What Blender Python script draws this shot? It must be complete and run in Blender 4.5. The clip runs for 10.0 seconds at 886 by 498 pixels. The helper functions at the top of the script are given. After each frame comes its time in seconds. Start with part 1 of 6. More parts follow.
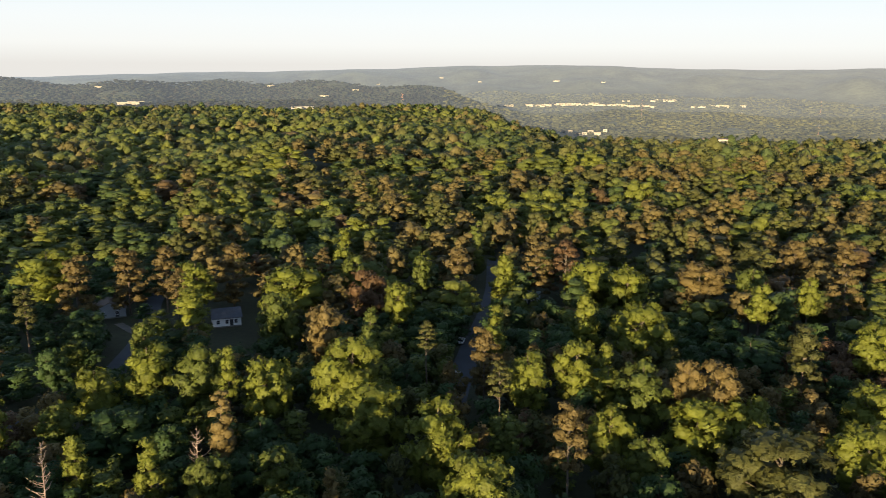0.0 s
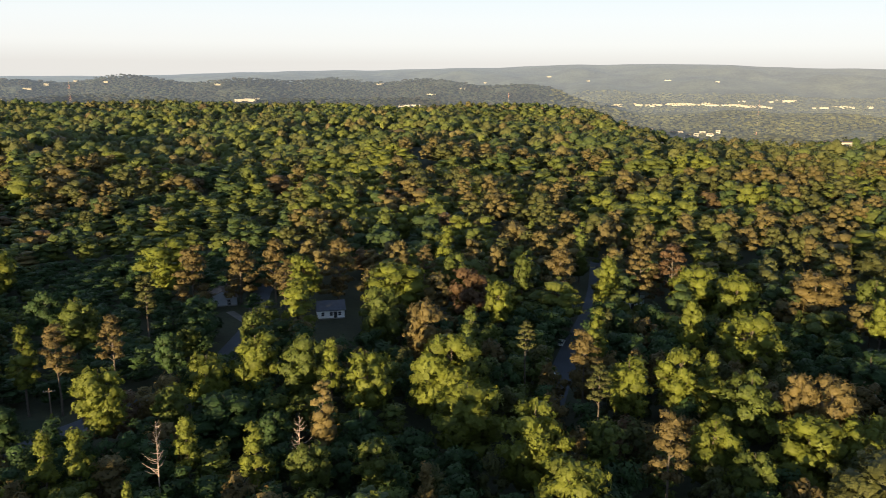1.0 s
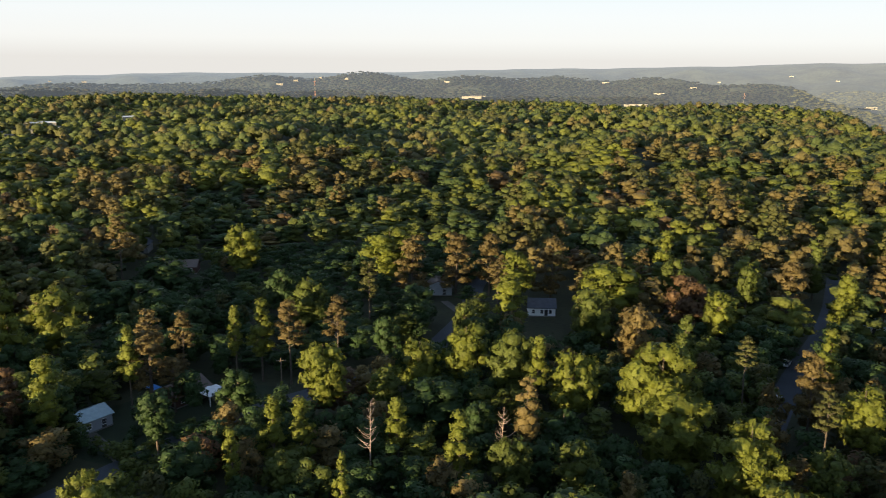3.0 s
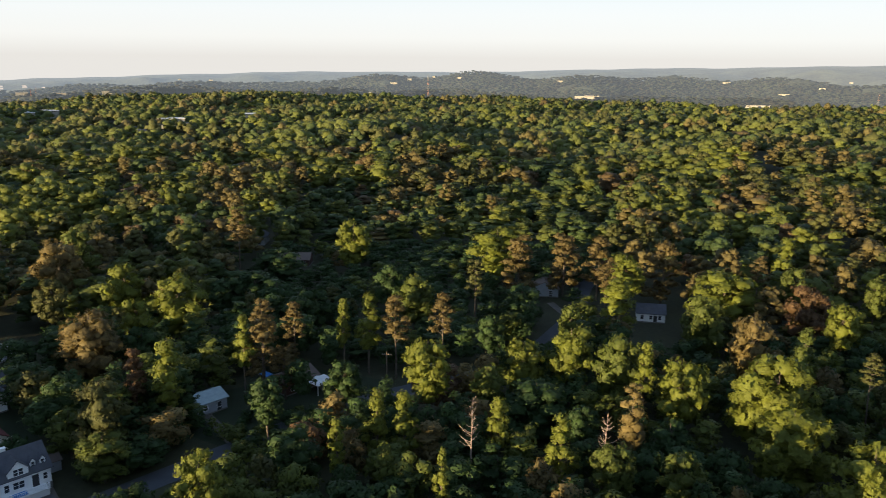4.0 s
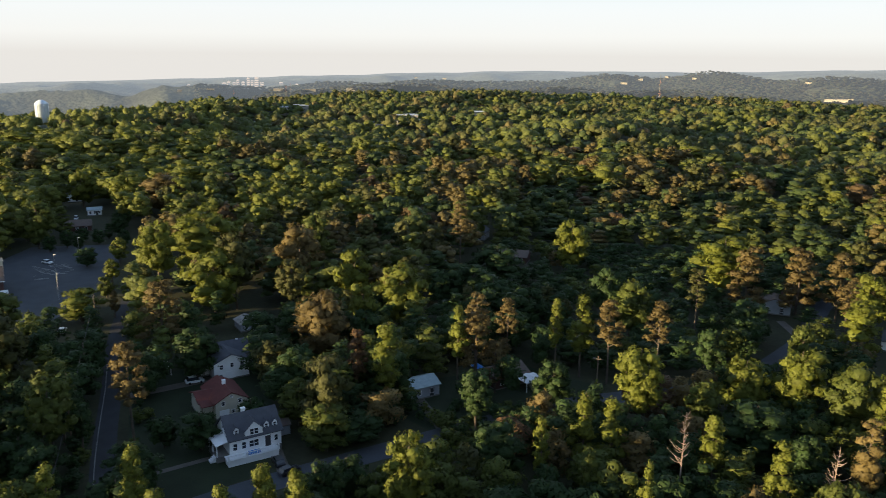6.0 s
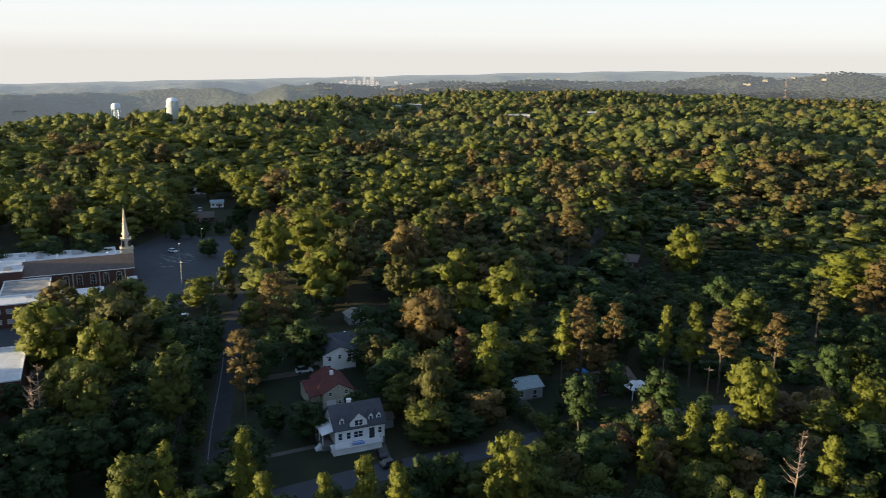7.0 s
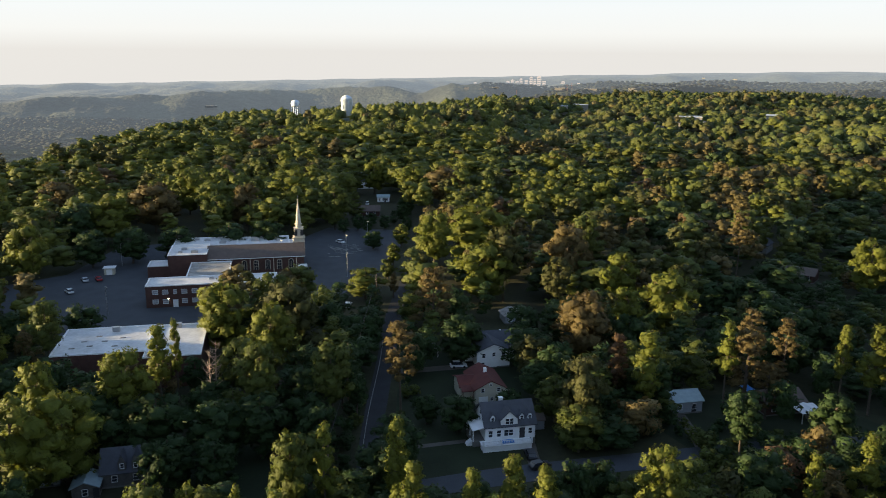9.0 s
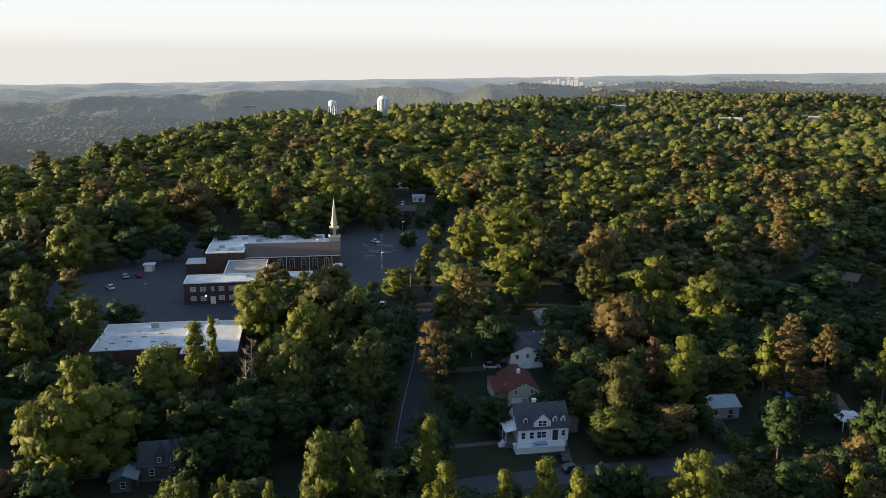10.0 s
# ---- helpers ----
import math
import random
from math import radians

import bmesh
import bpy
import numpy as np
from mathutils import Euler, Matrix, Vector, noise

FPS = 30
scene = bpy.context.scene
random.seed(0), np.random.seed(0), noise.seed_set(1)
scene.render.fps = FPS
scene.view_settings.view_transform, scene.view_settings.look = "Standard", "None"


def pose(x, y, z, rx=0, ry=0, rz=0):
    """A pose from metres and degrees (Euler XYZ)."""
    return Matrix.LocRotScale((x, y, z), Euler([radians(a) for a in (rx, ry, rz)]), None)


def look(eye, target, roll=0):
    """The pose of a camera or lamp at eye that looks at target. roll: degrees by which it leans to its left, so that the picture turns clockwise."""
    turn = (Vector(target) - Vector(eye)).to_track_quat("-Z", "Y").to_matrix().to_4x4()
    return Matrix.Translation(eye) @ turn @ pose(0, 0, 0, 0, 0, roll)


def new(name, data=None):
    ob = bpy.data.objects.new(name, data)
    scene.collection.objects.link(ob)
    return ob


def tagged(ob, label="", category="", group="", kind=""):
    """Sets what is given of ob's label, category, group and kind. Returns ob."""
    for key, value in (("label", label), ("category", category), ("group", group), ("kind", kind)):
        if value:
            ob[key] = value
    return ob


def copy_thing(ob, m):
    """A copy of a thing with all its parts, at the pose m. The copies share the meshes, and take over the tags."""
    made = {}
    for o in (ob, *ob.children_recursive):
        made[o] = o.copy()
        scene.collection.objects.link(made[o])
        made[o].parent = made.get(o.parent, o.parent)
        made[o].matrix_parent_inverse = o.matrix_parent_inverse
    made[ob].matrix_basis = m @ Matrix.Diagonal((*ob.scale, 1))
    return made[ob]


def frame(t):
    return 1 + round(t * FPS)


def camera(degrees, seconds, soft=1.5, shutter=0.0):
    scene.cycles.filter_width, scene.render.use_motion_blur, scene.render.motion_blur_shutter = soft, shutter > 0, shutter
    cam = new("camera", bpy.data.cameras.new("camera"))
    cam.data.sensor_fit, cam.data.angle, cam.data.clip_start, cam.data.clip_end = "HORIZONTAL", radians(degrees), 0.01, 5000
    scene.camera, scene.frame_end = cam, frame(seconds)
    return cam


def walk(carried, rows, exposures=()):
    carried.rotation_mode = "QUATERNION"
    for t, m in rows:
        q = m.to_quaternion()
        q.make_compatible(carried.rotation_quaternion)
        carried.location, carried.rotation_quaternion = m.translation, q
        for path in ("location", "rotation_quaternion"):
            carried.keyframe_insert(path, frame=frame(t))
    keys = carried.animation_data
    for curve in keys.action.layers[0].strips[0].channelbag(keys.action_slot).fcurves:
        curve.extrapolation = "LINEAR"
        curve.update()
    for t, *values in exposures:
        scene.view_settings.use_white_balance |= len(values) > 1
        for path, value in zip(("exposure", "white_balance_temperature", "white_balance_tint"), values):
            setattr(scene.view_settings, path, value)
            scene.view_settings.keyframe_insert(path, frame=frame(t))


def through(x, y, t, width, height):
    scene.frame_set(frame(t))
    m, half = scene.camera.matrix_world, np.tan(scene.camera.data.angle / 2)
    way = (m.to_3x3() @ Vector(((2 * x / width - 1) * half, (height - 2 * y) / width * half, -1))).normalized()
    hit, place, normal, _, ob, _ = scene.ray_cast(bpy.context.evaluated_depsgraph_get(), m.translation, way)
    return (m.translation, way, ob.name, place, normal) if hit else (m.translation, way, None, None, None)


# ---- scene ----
# ---- camera: a drone that hovers 80 m over a wooded suburb and turns to its left ----
EYE = Vector((0.0, 0.0, 80.0))
cam = camera(57.95, 10.0, soft=0.75, shutter=0.3)
TURNS = [(0.0, 0.00, -12.93, 0.44), (0.5, 3.88, -13.00, 0.46), (1.0, 7.48, -13.07, 0.46), (1.5, 11.35, -13.11, 0.47),
         (2.0, 15.31, -13.15, 0.49), (2.5, 19.24, -13.24, 0.52), (4.0, 31.04, -13.44, 0.52), (4.5, 35.01, -13.49, 0.55),
         (5.0, 39.03, -13.54, 0.58), (5.5, 43.03, -13.58, 0.56), (7.0, 54.88, -13.70, 0.54), (7.5, 58.65, -13.74, 0.51),
         (8.0, 61.41, -13.78, 0.48), (8.5, 63.89, -13.79, 0.47), (9.0, 66.56, -13.83, 0.48), (9.5, 68.93, -13.82, 0.47),
         (10.0, 69.11, -13.82, 0.49)]


def ahead(az, el):
    """The way that has this bearing (degrees, to the left of +y) and this height over the horizon."""
    a, e = radians(az), radians(el)
    return Vector((-math.sin(a) * math.cos(e), math.cos(a) * math.cos(e), math.sin(e)))


walk(cam, [(t, look(EYE, EYE + 100 * ahead(y, p), r)) for t, y, p, r in TURNS])

# ---- light: low evening sun behind the camera, pale clear sky ----
SUN_AZ, SUN_EL = 161.0, 6.5
world = bpy.data.worlds.new("world")
scene.world = world
world.use_nodes = True
wn = world.node_tree.nodes
sky = wn.new("ShaderNodeTexSky")
sky.sky_type, sky.sun_disc = "NISHITA", False
sky.sun_elevation, sky.sun_rotation = radians(SUN_EL), radians(-SUN_AZ)
sky.air_density, sky.dust_density, sky.ozone_density = 0.42, 0.4, 0.3
# a thin, even evening veil, pinkish at the horizon, fading towards the zenith
wl = world.node_tree.links
way, split = wn.new("ShaderNodeTexCoord"), wn.new("ShaderNodeSeparateXYZ")
wl.new(way.outputs["Generated"], split.inputs[0])
veil = wn.new("ShaderNodeValToRGB")
veil.color_ramp.elements[0].position, veil.color_ramp.elements[0].color = 0.0, (2.92, 2.82, 2.70, 1)
veil.color_ramp.elements[1].position, veil.color_ramp.elements[1].color = 1.0, (0.65, 1.0, 1.75, 1)
for at, shade in ((0.022, (3.34, 3.31, 3.20, 1)), (0.05, (3.34, 3.42, 3.39, 1)), (0.08, (3.14, 3.40, 3.48, 1)), (0.2, (2.3, 2.9, 3.5, 1)), (0.5, (1.15, 1.65, 2.4, 1))):
    veil.color_ramp.elements.new(at).color = shade
wl.new(split.outputs["Z"], veil.inputs[0])
thin = wn.new("ShaderNodeMix")
thin.data_type = "RGBA"
thin.inputs["Factor"].default_value = 0.96
wl.new(sky.outputs[0], thin.inputs["A"])
wl.new(veil.outputs[0], thin.inputs["B"])
wl.new(thin.outputs["Result"], wn["Background"].inputs[0])
wn["Background"].inputs[1].default_value = 0.098
sun = new("sun", bpy.data.lights.new("sun", "SUN"))
sun.data.energy, sun.data.angle, sun.data.color = 5.0, radians(0.6), (1.0, 0.77, 0.43)
sun.matrix_world = look(300 * ahead(SUN_AZ, SUN_EL), (0, 0, 0))
scene.view_settings.exposure = 1.52


# ---- materials ----
def material(name, colour, rough=0.8, vary=0.25, scale=1.0, fine=8.0, bump=0.0, metal=0.0, island=0.0, through=0.0, spec=0.3):
    """A surface whose colour wanders at two scales (metres: scale, scale / fine), with fine relief."""
    m = bpy.data.materials.new(name)
    m.use_nodes = True
    n, l = m.node_tree.nodes, m.node_tree.links
    b = n["Principled BSDF"]
    b.inputs["Roughness"].default_value, b.inputs["Metallic"].default_value = rough, metal
    b.inputs["Specular IOR Level"].default_value = spec
    geo = n.new("ShaderNodeNewGeometry")
    total = None
    for size, share in ((scale, 0.6), (scale / fine, 0.4)):
        tex = n.new("ShaderNodeTexNoise")
        tex.inputs["Scale"].default_value, tex.inputs["Detail"].default_value = 1.0 / size, 3.0
        l.new(geo.outputs["Position"], tex.inputs["Vector"])
        mul = n.new("ShaderNodeMath")
        mul.operation = "MULTIPLY_ADD"
        mul.inputs[1].default_value = share
        l.new(tex.outputs["Fac"], mul.inputs[0])
        if total:
            l.new(total, mul.inputs[2])
        else:
            mul.inputs[2].default_value = 0.0
        total = mul.outputs[0]
    if island:
        mul = n.new("ShaderNodeMath")
        mul.operation = "MULTIPLY_ADD"
        mul.inputs[1].default_value = island
        l.new(geo.outputs["Random Per Island"], mul.inputs[0])
        l.new(total, mul.inputs[2])
        total = mul.outputs[0]
    ramp = n.new("ShaderNodeMapRange")
    mid = 0.5 + island / 2
    ramp.inputs["From Min"].default_value, ramp.inputs["From Max"].default_value = mid - 0.25 - island / 2, mid + 0.25 + island / 2
    ramp.inputs["To Min"].default_value, ramp.inputs["To Max"].default_value = 1 - vary, 1 + vary
    l.new(total, ramp.inputs["Value"])
    mix = n.new("ShaderNodeVectorMath")
    mix.operation = "SCALE"
    mix.inputs[0].default_value = colour
    l.new(ramp.outputs[0], mix.inputs["Scale"])
    l.new(mix.outputs[0], b.inputs["Base Color"])
    if bump:
        bn = n.new("ShaderNodeBump")
        bn.inputs["Strength"].default_value, bn.inputs["Distance"].default_value = 0.6, bump
        l.new(tex.outputs["Fac"], bn.inputs["Height"])
        l.new(bn.outputs[0], b.inputs["Normal"])
    if through:
        tr = n.new("ShaderNodeBsdfTranslucent")
        l.new(mix.outputs[0], tr.inputs["Color"])
        ms = n.new("ShaderNodeMixShader")
        ms.inputs[0].default_value = through
        l.new(b.outputs[0], ms.inputs[1])
        l.new(tr.outputs[0], ms.inputs[2])
        l.new(ms.outputs[0], n["Material Output"].inputs["Surface"])
    return m


def leaf(name, colour, ragged=0.0, vary=0.5, island=0.5, relief=0.4):
    """Foliage; ragged: the size of the gaps between its leaves, in metres."""
    m = material(name, [0.82 * c for c in colour], 0.6, vary, 4.0, 9.0 if relief < 1 else 4.5, bump=relief, island=island, through=0.34, spec=0.25)
    if ragged:
        n, l = m.node_tree.nodes, m.node_tree.links
        out = n["Material Output"].inputs["Surface"]
        geo, tex, cut = n.new("ShaderNodeNewGeometry"), n.new("ShaderNodeTexNoise"), n.new("ShaderNodeMath")
        tex.inputs["Scale"].default_value, tex.inputs["Detail"].default_value = 1 / ragged, 1.0
        l.new(geo.outputs["Position"], tex.inputs["Vector"])
        cut.operation = "GREATER_THAN"
        cut.inputs[1].default_value = 0.45
        l.new(tex.outputs["Fac"], cut.inputs[0])
        gap, mix = n.new("ShaderNodeBsdfTransparent"), n.new("ShaderNodeMixShader")
        whole = out.links[0].from_socket
        l.new(cut.outputs[0], mix.inputs[0])
        l.new(gap.outputs[0], mix.inputs[1])
        l.new(whole, mix.inputs[2])
        l.new(mix.outputs[0], out)
    return m


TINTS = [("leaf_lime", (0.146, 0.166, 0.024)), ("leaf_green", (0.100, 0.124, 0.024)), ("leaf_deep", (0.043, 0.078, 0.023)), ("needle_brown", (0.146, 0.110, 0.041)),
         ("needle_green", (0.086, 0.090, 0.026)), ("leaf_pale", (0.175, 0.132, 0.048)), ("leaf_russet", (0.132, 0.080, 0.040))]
LEAVES = [leaf(n, c) for n, c in TINTS]
SPRAYS = [leaf(n + "_spray", c, 0.26) for n, c in TINTS]
BUNCHES = [leaf(n + "_bunch", c, 0.45) for n, c in TINTS]


def softened(c, k):
    """A hue drawn towards the common olive of the woods, as haze evens out far crowns."""
    return [k * a + (1 - k) * b for a, b in zip(c, (0.098, 0.104, 0.036))]


PUFFS = [leaf(n + "_puff", [1.1 * v for v in softened(c, 0.8)], 0.0, 0.6, 0.12, 1.6) for n, c in TINTS]
CLUMPS = [leaf(n + "_clump", [1.1 * v for v in softened(c, 0.8)], 0.5, 0.45, 0.35) for n, c in TINTS]
# haze painted into the far crowns: hues more alike and brighter than PUFFS
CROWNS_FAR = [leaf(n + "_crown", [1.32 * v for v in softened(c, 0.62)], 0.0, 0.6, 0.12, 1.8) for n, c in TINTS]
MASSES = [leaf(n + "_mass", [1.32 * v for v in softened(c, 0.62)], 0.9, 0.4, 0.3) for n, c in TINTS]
LIME, GREEN, DEEP, PBROWN, PGREEN, PALE, RUSSET = range(7)
BARK = material("bark", (0.088, 0.070, 0.055), 0.9, 0.4, 1.0, 8.0, 0.02)
SNAG = material("dead_wood", (0.25, 0.19, 0.16), 0.85, 0.3, 0.6, 6.0, 0.01)
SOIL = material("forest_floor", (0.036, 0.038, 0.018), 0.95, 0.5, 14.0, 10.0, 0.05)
# darker than grass: the tree shade over the yards is put into its colour
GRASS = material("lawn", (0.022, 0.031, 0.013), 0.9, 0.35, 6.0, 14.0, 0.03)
ASPHALT = material("asphalt", (0.060, 0.066, 0.075), 0.85, 0.25, 5.0, 20.0)
OLDROAD = material("old_asphalt", (0.036, 0.038, 0.042), 0.88, 0.3, 4.0, 20.0)
DIRT = material("worn_drive", (0.115, 0.102, 0.088), 0.9, 0.3, 2.5, 10.0)
CONCRETE = material("concrete", (0.17, 0.165, 0.155), 0.85, 0.2, 2.0, 12.0)
WOODS_FAR = material("far_woods", (0.070, 0.085, 0.040), 0.95, 0.5, 60.0, 6.0)


# ---- the land: a wooded plateau, valleys and ridges to the horizon ----
def smooth(e0, e1, v):
    u = np.clip((v - e0) / (e1 - e0), 0, 1)
    return u * u * (3 - 2 * u)


RIM_AZ = [-60, -29, -16, -8.5, -4.6, -3.4, 1.4, 10.8, 14.5, 22.7, 32.4, 42, 51, 61, 68.6, 76.5, 80.4, 84.2, 88, 91.6, 95, 98.3, 120]
RIM_EL = [-4.2, -4.22, -4.73, -4.5, -3.8, -3.2, -2.65, -3.0, -2.8, -2.75, -2.55, -2.4, -2.4, -3.0, -3.55, -4.05, -4.2, -4.6, -5.6, -6.4, -7.0, -7.4, -8]
MID_AZ = [-60, -28, -20, -12, -6, 0, 7, 14.8, 22.7, 30.4, 36, 41, 48, 50, 57, 62, 66, 68.2, 71, 76.5, 84, 91, 98, 120]
MID_EL = [-3.4, -3.3, -3.05, -3.0, -3.5, -1.5, -1.2, -1.1, -1.15, -0.95, -1.2, -1.7, -1.7, -1.65, -1.9, -2.2, -2.05, -2.6, -2.25, -2.35, -2.6, -2.95, -3.1, -3.2]
FAR_AZ = [-60, -28, -23, -16, -10, -2, 3.4, 11, 18.6, 28.5, 41, 48, 57, 68.6, 84, 98, 120]
FAR_EL = [-0.1, -0.0, -0.15, -0.14, 0.07, -0.02, -0.26, -0.5, -0.65, -1.0, -1.05, -1.25, -1.55, -1.85, -2.15, -2.3, -2.4]
CANOPY = 16.0


def wave(x, y, size, seed):
    """A smooth, uneven field between -1 and 1."""
    r = np.random.RandomState(seed)
    out = 0
    for k in range(7):
        a, p, f = r.uniform(0, 6.28), r.uniform(0, 6.28), r.uniform(0.6, 2.0) * 6.28 / size
        out = out + np.sin((x * math.cos(a) + y * math.sin(a)) * f + p) / 3.2
    return out


def land(x, y):
    """The ground's height."""
    x, y = np.asarray(x, float), np.asarray(y, float)
    r = np.hypot(x, y) + 1e-6
    az = np.degrees(np.arctan2(-x, y))
    back = np.abs(az) > 125
    rim = np.interp(az, RIM_AZ, RIM_EL)
    edge = np.clip((80 - CANOPY) / np.tan(np.radians(-rim)), 450, 1350)
    top = 80 - CANOPY + edge * np.tan(np.radians(rim))
    plateau = top * smooth(np.minimum(400, 0.8 * edge), edge, r) + (2.0 + 5.5 * smooth(edge, 0.8 * edge, r)) * wave(x, y, 330, 3) * smooth(400, 650, r)
    plateau = plateau - 80 * smooth(1.0, 1.45, r / edge)
    mid_d = 2500 + 120 * wave(az * 20, az, 500, 5)
    mid = 80 - 8 + mid_d * np.tan(np.radians(np.interp(az, MID_AZ, MID_EL))) + 6 * wave(az * 30, az * 7, 300, 6)
    low = -105 + 6 * wave(x, y, 900, 8)
    wing = np.where(r < mid_d, 760 - 440 * smooth(58, 72, az), 800)
    ridge = low + (mid - low) * np.clip(1 - np.abs(r - mid_d) / wing, 0, 1) ** 1.25
    far = 80 + 4700 * np.tan(np.radians(np.interp(az, FAR_AZ, FAR_EL))) + 2.5 * wave(az * 25, az * 3, 120, 9)
    hills = low + (far - low) * smooth(3100, 4700, r) + 16 * wave(x, y, 700, 12) * smooth(2700, 3300, r) * smooth(4650, 4150, r)
    z = np.where(r < edge * 1.45, plateau, np.maximum(ridge, hills))
    blend = smooth(1.2, 1.6, r / edge)
    z = plateau * (1 - blend) + np.maximum(ridge, hills) * blend
    z = z + 20 * wave(x, y, 520, 15) * smooth(1.5, 1.85, r / edge) * smooth(2150, 1750, r)
    crest = 72 + 1660 * np.tan(np.radians(rim + 0.42 + 0.2 * wave(az * 40, az, 400, 17)))
    step = low + (crest - low) * np.clip(1 - np.abs(r - 1660 - 60 * wave(az * 30, az, 300, 18)) / 380, 0, 1) ** 1.2
    z = np.where((r > 1400) & (az > 3), np.maximum(z, low + (step - low) * smooth(3, 8, az) * smooth(68, 58, az)), z)
    knoll = np.exp(-((az + 14.5) / 4.6) ** 2 - ((r - 1520) / 190) ** 2) + 0.45 * np.exp(-((az + 25) / 4.0) ** 2 - ((r - 1900) / 220) ** 2)
    z = z + 62 * knoll - 22 * np.exp(-((az - 51) / 6) ** 2 - ((r - 850) / 110) ** 2)
    return np.where(back, -60 * smooth(900, 2500, r), z)


def sheet(name, verts, faces, mats, index=None, smooth_shade=False, normals=None):
    """A mesh from arrays: verts (n, 3), faces (m, k)."""
    me = bpy.data.meshes.new(name)
    verts, faces = np.asarray(verts, np.float32), np.asarray(faces, np.int32)
    m, k = faces.shape
    me.vertices.add(len(verts))
    me.vertices.foreach_set("co", verts.ravel())
    me.loops.add(m * k)
    me.loops.foreach_set("vertex_index", faces.ravel())
    me.polygons.add(m)
    me.polygons.foreach_set("loop_start", np.arange(0, m * k, k, dtype=np.int32))
    for mat in mats:
        me.materials.append(mat)
    if index is not None:
        me.polygons.foreach_set("material_index", np.asarray(index, np.int32))
    me.polygons.foreach_set("use_smooth", np.zeros(m, bool) | smooth_shade)
    me.update(calc_edges=True)
    if normals is not None:
        me.normals_split_custom_set_from_vertices(np.asarray(normals, np.float32))
    return me


def grid_faces(rows, cols, closed):
    i, j = np.meshgrid(np.arange(rows - 1), np.arange(cols if closed else cols - 1), indexing="ij")
    k = (j + 1) % cols
    return np.stack([i * cols + j, i * cols + k, (i + 1) * cols + k, (i + 1) * cols + j], -1).reshape(-1, 4)[:, ::-1]


def build_ground():
    radii = np.concatenate([[0.5], np.linspace(25, 500, 24), np.geomspace(515, 4900, 80)])
    az = np.concatenate([np.linspace(-45, 115, 260, endpoint=False), np.linspace(115, 315, 50, endpoint=False)])
    R, A = np.meshgrid(radii, np.radians(az), indexing="ij")
    x, y = -R * np.sin(A), R * np.cos(A)
    edge = np.clip((80 - CANOPY) / np.tan(np.radians(-np.interp((np.degrees(A) + 180) % 360 - 180, RIM_AZ, RIM_EL))), 450, 1350)
    v = np.stack([x, y, land(x, y) - 22 * smooth(1.05, 1.3, R / edge)], -1).reshape(-1, 3)
    f = grid_faces(len(radii), len(az), True)
    mid = np.hypot(v[f, 0], v[f, 1]).mean(1)
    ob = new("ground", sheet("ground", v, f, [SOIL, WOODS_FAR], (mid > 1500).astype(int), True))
    return tagged(ob, "dark leaf-littered woodland ground rolling to hazy hills", "ground", kind="structure")


build_ground()


# ---- trees ----
def ball_points(rng, n):
    p = rng.normal(size=(n, 3))
    return p / np.linalg.norm(p, axis=1, keepdims=True)


def ball_mesh(cuts):
    bm = bmesh.new()
    bmesh.ops.create_icosphere(bm, subdivisions=cuts, radius=1.0)
    v = np.array([w.co for w in bm.verts])
    f = np.array([[w.index for w in q.verts] for q in bm.faces])
    bm.free()
    return v, f


BALLS = {1: ball_mesh(1), 2: ball_mesh(2)}


def tufts(rng, centre, normal, size):
    """Small bent leaf tufts that face along normal: verts and triangles."""
    n = len(centre)
    nrm = normal * 0.6 + rng.normal(size=(n, 3)) * 0.5 + [0, 0, 0.22 if size < 0.1 else 0.12]
    nrm /= np.linalg.norm(nrm, axis=1, keepdims=True)
    a = np.cross(nrm, rng.normal(size=(n, 3)))
    a /= np.linalg.norm(a, axis=1, keepdims=True) + 1e-9
    b = np.cross(nrm, a)
    s = size * rng.uniform(0.6, 1.4, (n, 1))
    w = s * rng.uniform(0.55, 1.0, (n, 1))
    lift = nrm * s * rng.uniform(-0.3, 0.3, (n, 1))
    v = np.stack([centre + a * s, centre + b * w + lift, centre - a * s, centre - b * w + lift], 1).reshape(-1, 3)
    q = np.arange(n)[:, None] * 4
    return v, np.concatenate([q + [0, 1, 2], q + [0, 2, 3]]), np.repeat(nrm, 4, axis=0)


def broad_lobes(rng, count, tall=0.62, wide=1.0):
    """Boughs of a broad crown, in units of its half width, over a base at z = 0: centre and radius, (n, 4)."""
    i = np.arange(count) + rng.uniform(-0.3, 0.3, count)
    z = 1 - ((i + 0.4) / count) ** 1.2
    a = i * 2.4 + rng.uniform(0, 6.28)
    ring = np.where(z > 0.45, np.sqrt(np.clip(1 - ((z - 0.45) / 0.6) ** 2, 0.02, 1)), 1 - 0.6 * ((0.45 - z) / 0.45) ** 2)
    r = rng.uniform(0.30, 0.5, count) * (12 / count) ** 0.36
    far = ring * (1.02 - r) * rng.uniform(0.62, 1.12, count)
    c = np.column_stack([far * np.cos(a) * wide, far * np.sin(a) * wide, (z * rng.uniform(0.9, 1.1, count) + 0.1) * 2.2 * tall])
    return np.column_stack([c, r])


